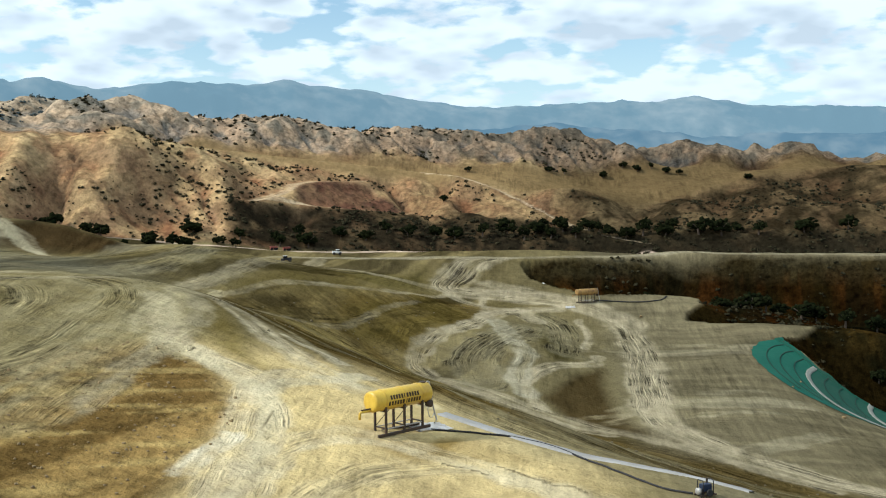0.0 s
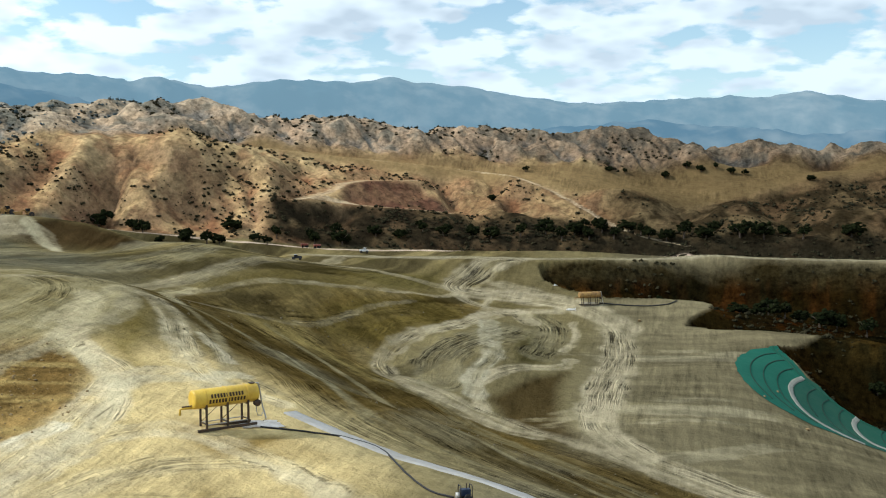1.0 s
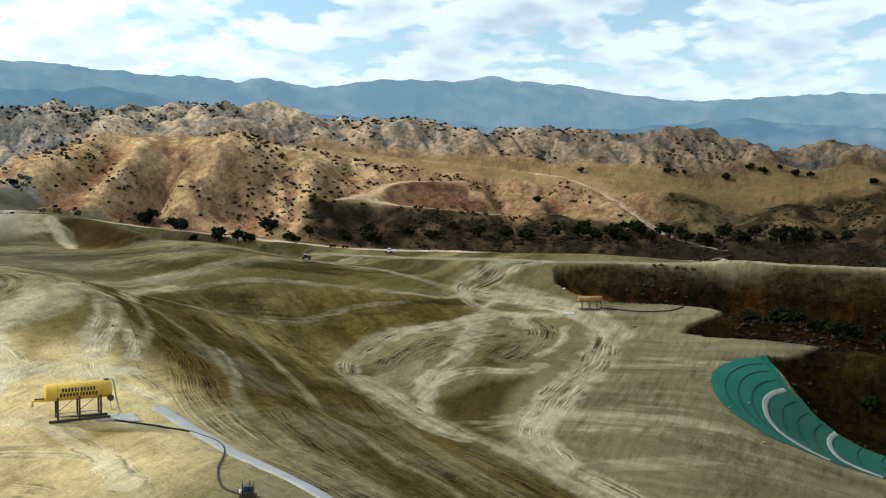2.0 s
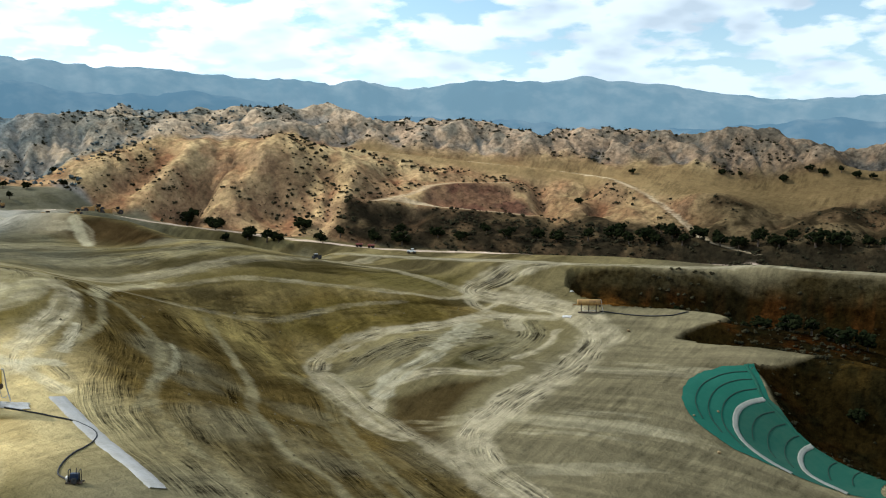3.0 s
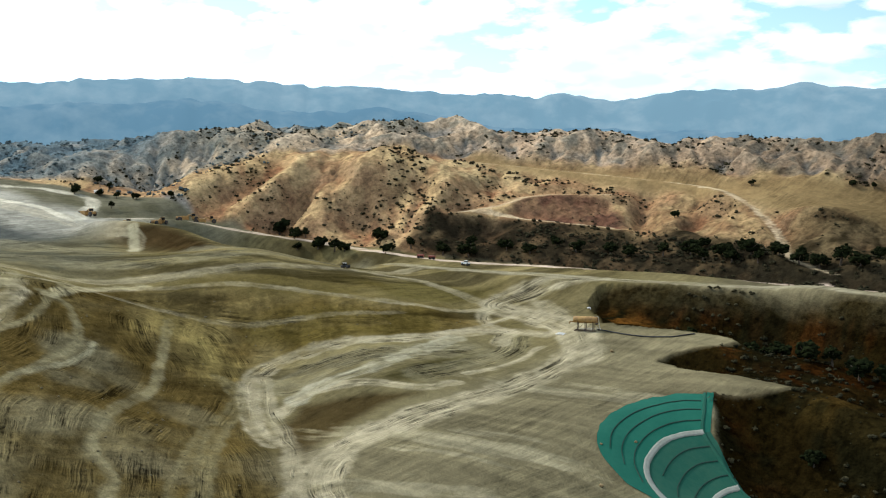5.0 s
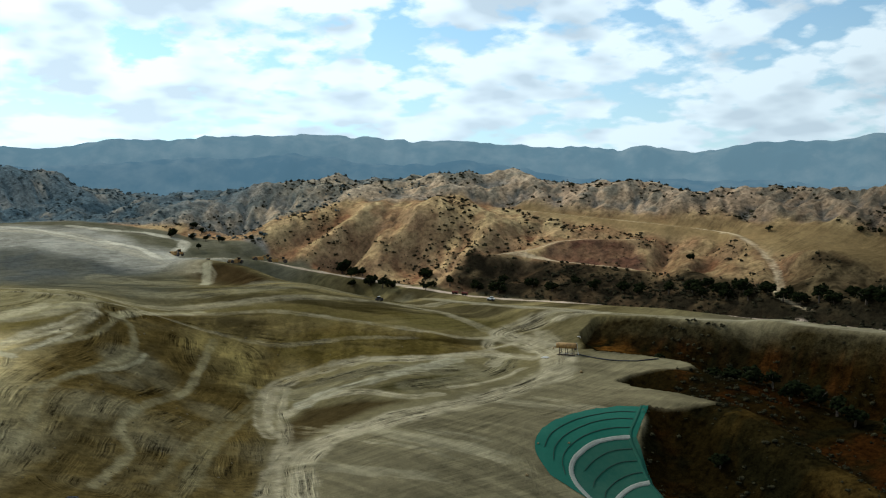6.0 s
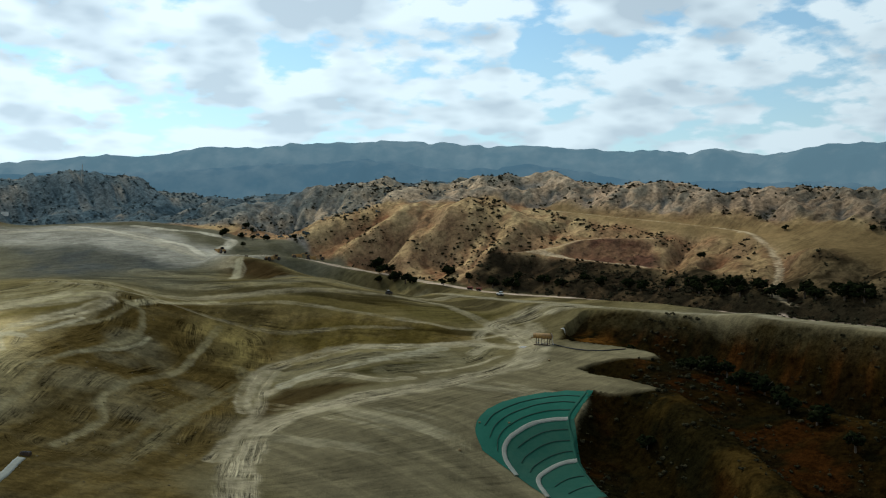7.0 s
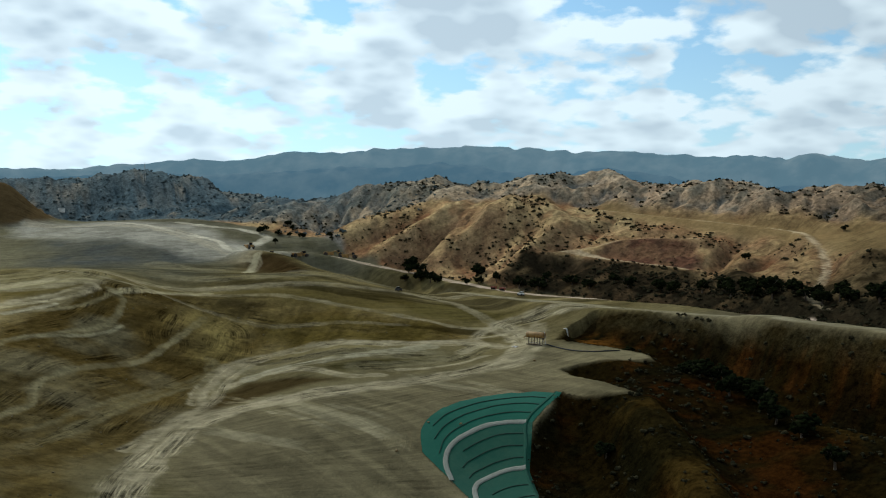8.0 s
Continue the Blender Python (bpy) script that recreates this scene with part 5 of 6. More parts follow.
def rod(bm, a, b, r1, r2=None, sides=10):
    """A round bar from a to b."""
    a, b = Vector(a), Vector(b)
    turn = (b - a).to_track_quat("Z", "Y").to_matrix().to_4x4()
    made = bmesh.ops.create_cone(bm, cap_ends=True, segments=sides, radius1=r1, radius2=r1 if r2 is None else r2, depth=(b - a).length)["verts"]
    bmesh.ops.transform(bm, matrix=Matrix.Translation((a + b) / 2) @ turn, verts=made)
    return bm


def turned(profile, sides=32):
    """A body of revolution round x: profile of (x, radius)."""
    bm = bmesh.new()
    rings = []
    for x, r in profile:
        rings.append([bm.verts.new((x, r * math.cos(2 * math.pi * k / sides), r * math.sin(2 * math.pi * k / sides))) for k in range(sides)])
    for a, b in zip(rings, rings[1:]):
        for k in range(sides):
            bm.faces.new((a[k], a[(k + 1) % sides], b[(k + 1) % sides], b[k]))
    bm.faces.new(rings[0][::-1])
    bm.faces.new(rings[-1])
    return bm


def tube(points, r, sides=8):
    """A bent pipe along points."""
    bm = bmesh.new()
    pts = [Vector(p) for p in points]
    rings = []
    for i, p in enumerate(pts):
        d = (pts[min(i + 1, len(pts) - 1)] - pts[max(i - 1, 0)]).normalized()
        u = d.cross(Vector((0, 0, 1)))
        u = u.normalized() if u.length > 1e-4 else Vector((1, 0, 0))
        v = u.cross(d)
        rings.append([bm.verts.new(p + r * (math.cos(2 * math.pi * k / sides) * u + math.sin(2 * math.pi * k / sides) * v)) for k in range(sides)])
    for a, b in zip(rings, rings[1:]):
        for k in range(sides):
            bm.faces.new((a[k], a[(k + 1) % sides], b[(k + 1) % sides], b[k]))
    bm.faces.new(rings[0][::-1])
    bm.faces.new(rings[-1])
    return bm


def thing(name, at, turn=0.0, scale=1.0):
    ob = new(name)
    ob.matrix_basis = pose(*at, 0, 0, turn) @ Matrix.Diagonal((scale, scale, scale, 1))
    return ob


def ribbon(name, points, half, mat, parent=None, label="", lift=0.05, thick=0.05):
    """A low strip that lies on the ground along a line."""
    line = smooth_line(points, 8)
    bm = bmesh.new()
    rows_v = []
    for i, p in enumerate(line):
        d = line[min(i + 1, len(line) - 1)] - line[max(i - 1, 0)]
        n = np.array([-d[1], d[0]]) / (np.hypot(*d[:2]) + 1e-9)
        w = half * (0.92 + 0.16 * random.random())
        row = []
        for f, up in ((-1.15, -thick), (-1, thick), (-0.35, thick * 0.8), (0.35, thick * 0.8), (1, thick), (1.15, -thick)):
            x, y = p[0] + n[0] * w * f, p[1] + n[1] * w * f
            row.append(bm.verts.new((x, y, land_at(x, y) + lift + up)))
        rows_v.append(row)
    for a, b in zip(rows_v, rows_v[1:]):
        for k in range(5):
            bm.faces.new((a[k], b[k], b[k + 1], a[k + 1]))
    return part(name, bm, mat, parent, label, smooth=True)


# ---------------------------------------------------------------- paints
YELLOW = worn("weathered_yellow_paint", (0.62, 0.41, 0.055), (0.46, 0.27, 0.035), 0.8, 0.34, 0.0, 0.7)
RUSTY_YELLOW = worn("faded_rusty_paint", (0.34, 0.20, 0.06), (0.14, 0.07, 0.03), 1.2, 0.65, 0.0, 0.8)
STEEL = worn("dark_weathered_steel", (0.055, 0.045, 0.035), (0.14, 0.075, 0.04), 2.5, 0.6, 0.5, 0.6)
PALE_STEEL = worn("dusty_galvanised_steel", (0.42, 0.40, 0.36), (0.28, 0.24, 0.19), 2.0, 0.5, 0.4, 0.6)
BLACK = worn("dusty_black_rubber", (0.015, 0.015, 0.016), (0.07, 0.06, 0.048), 3.0, 0.75, 0.0, 0.5)
BLUE = worn("dark_blue_machine_paint", (0.012, 0.022, 0.05), (0.05, 0.055, 0.06), 3.0, 0.45, 0.0, 0.4)
LETTER = worn("faded_black_lettering", (0.035, 0.022, 0.012), (0.12, 0.07, 0.02), 6.0, 0.6, 0.0, 0.4)
WHITE = worn("dusty_white_sheet", (0.72, 0.70, 0.66), (0.48, 0.43, 0.34), 0.9, 0.55, 0.0, 0.7, 0.02)
CONCRETE = worn("pale_concrete", (0.33, 0.312, 0.28), (0.24, 0.217, 0.175), 0.5, 0.85, 0.0, 0.7, 0.02)
RED = worn("faded_red_paint", (0.24, 0.06, 0.04), (0.16, 0.08, 0.06), 1.0, 0.6, 0.0, 0.6)
GLASS = material("dark_cab_glass", (0.01, 0.012, 0.014), 0.12)
MULCH = worn("teal_green_sprayed_mulch", (0.003, 0.072, 0.043), (0.008, 0.085, 0.051), 0.22, 0.95, 0.0, 0.9, 0.05)
MULCH_OLD = worn("faded_green_sprayed_mulch", (0.006, 0.058, 0.034), (0.017, 0.068, 0.039), 0.25, 0.95, 0.0, 0.9, 0.05)
WATTLE = worn("dark_straw_roll", (0.012, 0.035, 0.024), (0.03, 0.05, 0.03), 2.0, 0.95)
DRAIN = worn("dusty_concrete_bench_drain", (0.22, 0.22, 0.18), (0.15, 0.15, 0.115), 0.6, 0.9, 0.0, 0.8)
BARK = worn("grey_brown_bark", (0.09, 0.065, 0.045), (0.04, 0.03, 0.022), 5.0, 0.95, 0.0, 0.8, 0.03)


def leaf_material(name, dark, light):
    m = material(name, dark, 1.0)
    nt = m.node_tree
    nt.nodes["Principled BSDF"].inputs["Specular IOR Level"].default_value = 0.0
    geo = nt.nodes.new("ShaderNodeNewGeometry")
    mix = nt.nodes.new("ShaderNodeMix")
    mix.data_type = "RGBA"
    mix.inputs["A"].default_value, mix.inputs["B"].default_value = (*dark, 1), (*light, 1)
    nt.links.new(geo.outputs["Random Per Island"], mix.inputs["Factor"])
    nt.links.new(mix.outputs["Result"], nt.nodes["Principled BSDF"].inputs["Base Color"])
    return m


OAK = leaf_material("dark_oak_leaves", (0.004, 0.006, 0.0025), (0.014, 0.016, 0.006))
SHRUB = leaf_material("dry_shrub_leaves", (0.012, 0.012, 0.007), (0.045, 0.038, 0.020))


# ---------------------------------------------------------------- water towers
def water_tower(at, turn, scale, paint, lettered, label):
    """A horizontal drum on three pairs of legs over a skid, with spout and filling pipe."""
    t = thing("water_tower", at, turn, scale)
    tagged(t, label, "water tank", "portable water towers")
    up, r, half = 2.16, 0.66, 2.4
    drum = part("drum", turned([(-half, 0.2), (-half - 0.02, r * 0.7), (-half + 0.03, r * 0.95), (-half + 0.10, r), (half - 0.10, r), (half - 0.03, r * 0.95), (half + 0.02, r * 0.7), (half, 0.2)], 40), paint, t, smooth=True)
    drum.location = (0, 0, up)
    for x in (-1.55, 0.0, 1.55):
        band = part("band", turned([(-0.05, r + 0.003), (-0.05, r + 0.025), (0.05, r + 0.025), (0.05, r + 0.003)], 40), paint, t)
        band.location = (x, 0, up)
    for x in (-1.55, 0.0, 1.55):
        for y in (-0.52, 0.52):
            bm = bmesh.new()
            box(bm, (0.13, 0.13, up - 0.38), (x, y, (up - 0.38) / 2 + 0.06), bevel=0.012)
            part("leg", bm, STEEL, t)
        bm = bmesh.new()
        box(bm, (0.10, 1.15, 0.12), (x, 0, up - 0.62))
        part("cross_beam", bm, STEEL, t)
        bm = bmesh.new()
        box(bm, (0.08, 1.0, 0.08), (x, 0, 0.45))
        part("tie_bar", bm, STEEL, t)
    for y in (-0.52, 0.52):
        bm = bmesh.new()
        box(bm, (4.4, 0.16, 0.18), (0.0, y, 0.06), bevel=0.015)
        part("skid_rail", bm, STEEL, t)
        bm = bmesh.new()
        box(bm, (3.1, 0.06, 0.06), (0.0, y, 0.42))
        part("side_rail", bm, PALE_STEEL, t)
    for x in (-0.78, 0.78):
        bm = bmesh.new()
        rod(bm, (x - 0.7, 0.52, 0.5), (x + 0.7, 0.52, 1.55), 0.025, sides=6)
        part("brace", bm, STEEL, t)
    # outlet spout over the loading bay
    spout = part("spout", tube([(-half + 0.1, -0.05, up - 0.55), (-half - 0.35, -0.05, up - 0.52), (-half - 0.72, -0.05, up - 0.5), (-half - 0.86, -0.05, up - 0.56), (-half - 0.88, -0.05, up - 0.95)], 0.085, 10), paint, t, smooth=True)
    bm = bmesh.new()
    box(bm, (0.75, 0.10, 0.07), (-half - 0.35, -0.05, up - 0.40))
    part("spout_arm", bm, STEEL, t)
    # filling pipe and float valve at the other end
    part("filling_pipe", tube([(half - 0.05, -0.1, up + r + 0.02), (half + 0.12, -0.12, up + r - 0.02), (half + 0.20, -0.15, up + 0.3), (half + 0.34, -0.2, up - 0.8), (half + 0.62, -0.3, 0.25), (half + 0.4, -0.3, 0.10)], 0.055, 8), PALE_STEEL, t, smooth=True)
    part("float_line", tube([(half + 0.02, -0.2, up - 0.65), (half - 0.12, -0.25, 1.0), (half - 0.02, -0.3, 0.55), (half + 0.25, -0.3, 0.50), (half + 0.38, -0.3, 0.75)], 0.03, 6), PALE_STEEL, t, smooth=True)
    valve = part("valve_housing", turned([(-0.17, 0.16), (-0.15, 0.24), (0.15, 0.24), (0.17, 0.16)], 20), STEEL, t, smooth=True)
    valve.matrix_basis = pose(half - 0.12, -0.38, up - r - 0.02, 0, 0, 90)
    bm = bmesh.new()
    rod(bm, (0, 0, 0), (0, 0, 0.09), 0.20, sides=16)
    hatch = part("hatch", bm, STEEL, t, smooth=False)
    hatch.location = (half - 0.35, 0, up + r - 0.03)
    if lettered:
        # two lines of worn painted marks that curve with the drum
        for row, (z_off, count, width) in enumerate(((0.20, 11, 0.20), (-0.16, 12, 0.205))):
            a = math.asin(z_off / r)
            for k in range(count):
                bm = bmesh.new()
                h = 0.27
                box(bm, (width * 0.72, 0.012, h), (0, 0, 0))
                if (k * 7 + row * 3) % 3 == 0:
                    box(bm, (width * 0.3, 0.013, h * 0.35), (width * 0.15, 0, h * 0.32))
                mark = part("painted_bar", bm, LETTER, drum)
                x = (k - (count - 1) / 2) * width * 1.12 - 0.05
                mark.matrix_basis = pose(x, -(r + 0.004) * math.cos(a), (r + 0.004) * math.sin(a), -math.degrees(a), 0, 0)
    return t


def ground_spot(x, y, lift=0.0):
    return (x, y, land_at(x, y) + lift)


water_tower(ground_spot(-7.1, 69.9, 0.02), 48.0, 1.0, YELLOW, True, "yellow steel drum water tower on dark legs with faded lettering")
water_tower(ground_spot(10.6, 158.7, 0.02), 26.0, 0.68, RUSTY_YELLOW, False, "rusty yellow drum water tower on dark legs beside pad")


def hose(points, r, label):
    line = smooth_line(points, 10)
    pts = [(p[0], p[1], land_at(p[0], p[1]) + r * 1.1) for p in line]
    ob = part("hose", tube(pts, r, 8), BLACK, smooth=True)
    return tagged(ob, label, "hose")


hose([(-5.2, 71.6), (-3.6, 72.4), (-1.8, 73.3), (0.6, 74.2), (3.4, 73.2), (6.4, 67.6), (8.6, 64.6), (10.3, 63.9)], 0.065, "long black rubber hose lying on pale dust")
hose([(11.9, 159.6), (16.8, 160.6), (21.3, 162.8), (22.8, 166.0)], 0.08, "black rubber hose lying along the pad edge")


# ---------------------------------------------------------------- pump, vehicles
def pump_unit():
    t = thing("pump_unit", ground_spot(11.0, 63.9, 0.03), 30)
    tagged(t, "dark blue engine pump on a steel skid at hose end", "pump")
    bm = bmesh.new()
    box(bm, (0.62, 0.42, 0.42), (0, 0, 0.48), bevel=0.05)
    part("engine_cover", bm, BLUE, t)
    bm = bmesh.new()
    for y in (-0.26, 0.26):
        box(bm, (1.15, 0.08, 0.10), (0, y, 0.07))
    box(bm, (0.08, 0.5, 0.08), (-0.45, 0, 0.09))
    box(bm, (0.08, 0.5, 0.08), (0.45, 0, 0.09))
    part("skid", bm, STEEL, t)
    for x in (-0.36, 0.36):
        part("roll_hoop", tube([(x, -0.26, 0.1), (x, -0.26, 0.82), (x, -0.2, 0.92), (x, 0.2, 0.92), (x, 0.26, 0.82), (x, 0.26, 0.1)], 0.03, 6), BLACK, t, smooth=True)
    bm = bmesh.new()
    rod(bm, (0.1, 0.05, 0.68), (0.1, 0.05, 1.02), 0.035, sides=8)
    part("exhaust", bm, STEEL, t)
    casing = part("pump_casing", turned([(-0.12, 0.08), (-0.1, 0.2), (0.1, 0.2), (0.12, 0.08)], 18), PALE_STEEL, t, smooth=True)
    casing.location = (-0.48, 0, 0.30)
    for y in (-0.32, 0.32):
        wheel = part("wheel", turned([(-0.06, 0.1), (-0.06, 0.2), (-0.03, 0.22), (0.03, 0.22), (0.06, 0.2), (0.06, 0.1)], 18), BLACK, t, smooth=True)
        wheel.matrix_basis = pose(0.05, y, 0.21, 0, 0, 90)


pump_unit()


def wheel_at(t, x, y, r, w, name="wheel"):
    tyre = part(name, turned([(-w / 2, r * 0.5), (-w / 2, r * 0.9), (-w * 0.35, r), (w * 0.35, r), (w / 2, r * 0.9), (w / 2, r * 0.5)], 18), BLACK, t, smooth=True)
    tyre.matrix_basis = pose(x, y, r, 0, 0, 90)
    rim = part("rim", turned([(-w * 0.52, 0.02), (-w * 0.52, r * 0.45), (w * 0.52, r * 0.45), (w * 0.52, 0.02)], 12), STEEL, tyre)
    return tyre


def utility_vehicle(x, y, turn, paint, label):
    # scaled down to the size it has in the camera's view
    t = thing("utility_vehicle", ground_spot(x, y, 0.02), turn, 0.55)
    tagged(t, label, "vehicle")
    bm = bmesh.new()
    box(bm, (2.6, 1.05, 0.42), (0, 0, 0.62), bevel=0.06)
    part("body", bm, paint, t)
    bm = bmesh.new()
    box(bm, (0.95, 0.98, 0.62), (0.25, 0, 1.12), bevel=0.10)
    part("cab", bm, paint, t)
    bm = bmesh.new()
    box(bm, (0.99, 1.0, 0.30), (0.25, 0, 1.18), bevel=0.03)
    part("window", bm, GLASS, t)
    bm = bmesh.new()
    box(bm, (0.9, 0.9, 0.06), (0.25, 0, 1.46), bevel=0.02)
    part("roof", bm, WHITE, t)
    bm = bmesh.new()
    for yy in (-0.48, 0.48):
        box(bm, (0.95, 0.05, 0.22), (-0.78, yy, 0.92))
    box(bm, (0.05, 0.95, 0.22), (-1.26, 0, 0.92))
    part("cargo_bed", bm, paint, t)
    for xx in (-0.85, 0.85):
        for yy in (-0.5, 0.5):
            wheel_at(t, xx, yy, 0.36, 0.24)


utility_vehicle(-30.4, 150.4, 200, BLACK, "dark pickup parked on graded dirt, shrunk to fit the view")
utility_vehicle(-27.0, 173.0, 20, WHITE, "small white pickup parked by the ridge road")


def earth_mover(x, y, turn, label, scale=0.5):
    """A scraper: tractor with cab, gooseneck and a long bowl."""
    t = thing("earth_mover", ground_spot(x, y, 0.02), turn, scale)
    tagged(t, label, "scraper", "earth movers in the valley")
    bm = bmesh.new()
    box(bm, (2.4, 1.5, 0.9), (2.6, 0, 1.35), bevel=0.12)
    part("tractor", bm, RUSTY_YELLOW, t)
    bm = bmesh.new()
    box(bm, (1.0, 1.2, 1.0), (1.9, 0, 2.25), bevel=0.08)
    part("cab", bm, GLASS, t)
    bm = bmesh.new()
    box(bm, (1.15, 1.35, 0.10), (1.9, 0, 2.8), bevel=0.03)
    part("cab_roof", bm, RUSTY_YELLOW, t)
    part("gooseneck", tube([(1.4, 0, 1.5), (0.9, 0, 2.2), (0.2, 0, 2.3), (-0.4, 0, 1.9)], 0.22, 8), RUSTY_YELLOW, t, smooth=True)
    bm = bmesh.new()
    box(bm, (3.4, 1.9, 1.2), (-1.9, 0, 1.35), bevel=0.10)
    for v in bm.verts:
        if v.co.z < 1.2 and v.co.x > -1.0:
            v.co.z -= 0.35
    part("bowl", bm, RUSTY_YELLOW, t)
    bm = bmesh.new()
    box(bm, (1.3, 1.3, 0.8), (-4.0, 0, 1.5), bevel=0.10)
    part("rear_engine", bm, RUSTY_YELLOW, t)
    for xx in (2.7, -3.7):
        for yy in (-0.95, 0.95):
            wheel_at(t, xx, yy, 0.85, 0.6)


for k, (x, y, a) in enumerate([(-72.6, 135.2, 30), (-72.4, 142.0, 120), (-77.3, 150.6, 80), (-76.0, 153.6, 60), (-80.5, 132.5, 10)]):
    earth_mover(x, y, a, "dusty yellow wheeled scraper on the valley haul road")


def site_trailer(x, y, turn, paint, label, size=(3.2, 1.1, 1.0)):
    t = thing("site_trailer", ground_spot(x, y, 0.02), turn)
    tagged(t, label, "trailer")
    bm = bmesh.new()
    box(bm, size, (0, 0, size[2] / 2 + 0.18), bevel=0.03)
    part("body", bm, paint, t)
    bm = bmesh.new()
    box(bm, (size[0] + 0.12, size[1] + 0.12, 0.07), (0, 0, size[2] + 0.2), bevel=0.015)
    part("roof", bm, paint, t)
    for xx in (-0.4, 0.1, 0.5):
        bm = bmesh.new()
        box(bm, (0.34, 0.03, 0.30), (xx * size[0] * 0.8, -size[1] / 2 - 0.003, size[2] * 0.62))
        part("window", bm, GLASS, t)
    for xx in (-0.3, 0.3):
        for yy in (-1, 1):
            wheel_at(t, xx * size[0], yy * (size[1] / 2 - 0.08), 0.18, 0.12)


site_trailer(-36.6, 171.6, 25, RED, "faded red trailer parked beside the valley road", (1.1, 0.55, 0.42))
site_trailer(-34.8, 172.6, 25, RED, "faded red trailer parked beside the valley road", (1.1, 0.55, 0.42))
site_trailer(-96.5, 142.4, -15, WHITE, "long white site office below the scrub hills", (3.6, 1.0, 0.55))
site_trailer(-150.0, 95.5, 10, WHITE, "small white shed on the dark ridge", (2.2, 1.4, 1.1))


def power_pole(x, y, high):
    t = thing("lattice_tower", ground_spot(x, y))
    tagged(t, "thin grey lattice tower on the dark ridge", "tower")
    for sx, sy in ((1, 1), (1, -1), (-1, 1), (-1, -1)):
        bm = bmesh.new()
        rod(bm, (0.30 * sx, 0.30 * sy, -0.3), (0.05 * sx, 0.05 * sy, high), 0.045, 0.03, sides=6)
        part("leg", bm, PALE_STEEL, t)
    for k in range(5):
        z = high * (0.15 + 0.17 * k)
        w = 0.30 - 0.25 * z / high
        bm = bmesh.new()
        for s in (-1, 1):
            rod(bm, (-w, w * s, z), (w, w * s, z + 0.3), 0.02, sides=5)
            rod(bm, (w * s, -w, z), (w * s, w, z + 0.3), 0.02, sides=5)
        part("lattice", bm, PALE_STEEL, t)
    for z in (high * 0.8, high * 0.93):
        bm = bmesh.new()
        box(bm, (1.3, 0.06, 0.06), (0, 0, z))
        part("cross_arm", bm, PALE_STEEL, t)


power_pole(-166, 118, 5.0)


# ---------------------------------------------------------------- sheets, drain strip, inlet
def crumpled_sheet(x, y, w, h, turn, label, seed):
    bm = bmesh.new()
    n = 14
    grid = [[None] * (n + 1) for _ in range(n + 1)]
    ca, sa = math.cos(radians(turn)), math.sin(radians(turn))
    for i in range(n + 1):
        for j in range(n + 1):
            u, v = (i / n - 0.5) * w, (j / n - 0.5) * h
            rim = 1 + 0.18 * noise.noise((i * 0.5, j * 0.5, seed))
            px, py = x + (u * ca - v * sa) * rim, y + (u * sa + v * ca) * rim
            grid[i][j] = bm.verts.new((px, py, land_at(px, py) + 0.07 + 0.06 * noise.noise((u * 2.3, v * 2.3, seed)) + 0.03 * noise.noise((u * 7, v * 7, seed))))
    for i in range(n):
        for j in range(n):
            bm.faces.new((grid[i][j], grid[i + 1][j], grid[i + 1][j + 1], grid[i][j + 1]))
    bmesh.ops.solidify(bm, geom=bm.faces[:], thickness=0.02)
    tagged(part("plastic_sheet", bm, WHITE), label, "sheet")


crumpled_sheet(-5.4, 72.2, 3.2, 1.4, 48, "crumpled white plastic sheet under the filling pipe", 3)
crumpled_sheet(8.2, 156.4, 1.3, 0.7, 10, "small crumpled white sheet by the water tower", 5)
crumpled_sheet(5.0, 166.5, 1.0, 0.5, 40, "small white sheet lying on the track", 9)

strip = ribbon("concrete_swale", [(-4.8, 76.7), (0.0, 74.7), (5.0, 72.6), (9.5, 70.5), (14.5, 68.2)], 0.62, CONCRETE)
tagged(strip, "long straight pale concrete swale in graded dirt", "swale")
strip2 = ribbon("concrete_swale", [(33.0, 76.2), (36.0, 75.0), (40.0, 73.6), (45.5, 71.4)], 0.4, DRAIN)
tagged(strip2, "short pale concrete swale below a dark inlet", "swale")


def inlet(x, y):
    t = thing("drain_inlet", ground_spot(x, y), 50)
    tagged(t, "dark steel drain inlet box at the swale end", "drain")
    bm = bmesh.new()
    box(bm, (1.1, 0.7, 0.42), (0, 0, 0.15), bevel=0.04)
    part("box", bm, STEEL, t)
    for k in range(5):
        bm = bmesh.new()
        box(bm, (1.0, 0.05, 0.05), (0, -0.28 + 0.14 * k, 0.39))
        part("grate_bar", bm, BLACK, t)


inlet(31.8, 76.8)


# ---------------------------------------------------------------- the sprayed slope
GREEN_LINES = [
    [(34.9, 150.3), (32.2, 148.2), (30.5, 144.0), (30.3, 139.5), (31.4, 135.8), (34.0, 132.9), (38.6, 131.4)],
    [(38.6, 144.6), (37.2, 142.4), (36.7, 140.0), (37.0, 137.6), (38.0, 135.4), (40.4, 133.6), (44.4, 133.0)],
    [(44.8, 141.8), (44.2, 140.4), (44.1, 138.8), (44.6, 137.0), (45.6, 135.4), (47.4, 134.6), (50.0, 134.0)],
    [(53.5, 140.2), (53.0, 139.4), (52.8, 138.6), (52.8, 137.8), (53.0, 137.0), (53.6, 136.4), (54.4, 136.0)],
]


GREEN_CURVES = [smooth_line(l, 6) for l in GREEN_LINES]


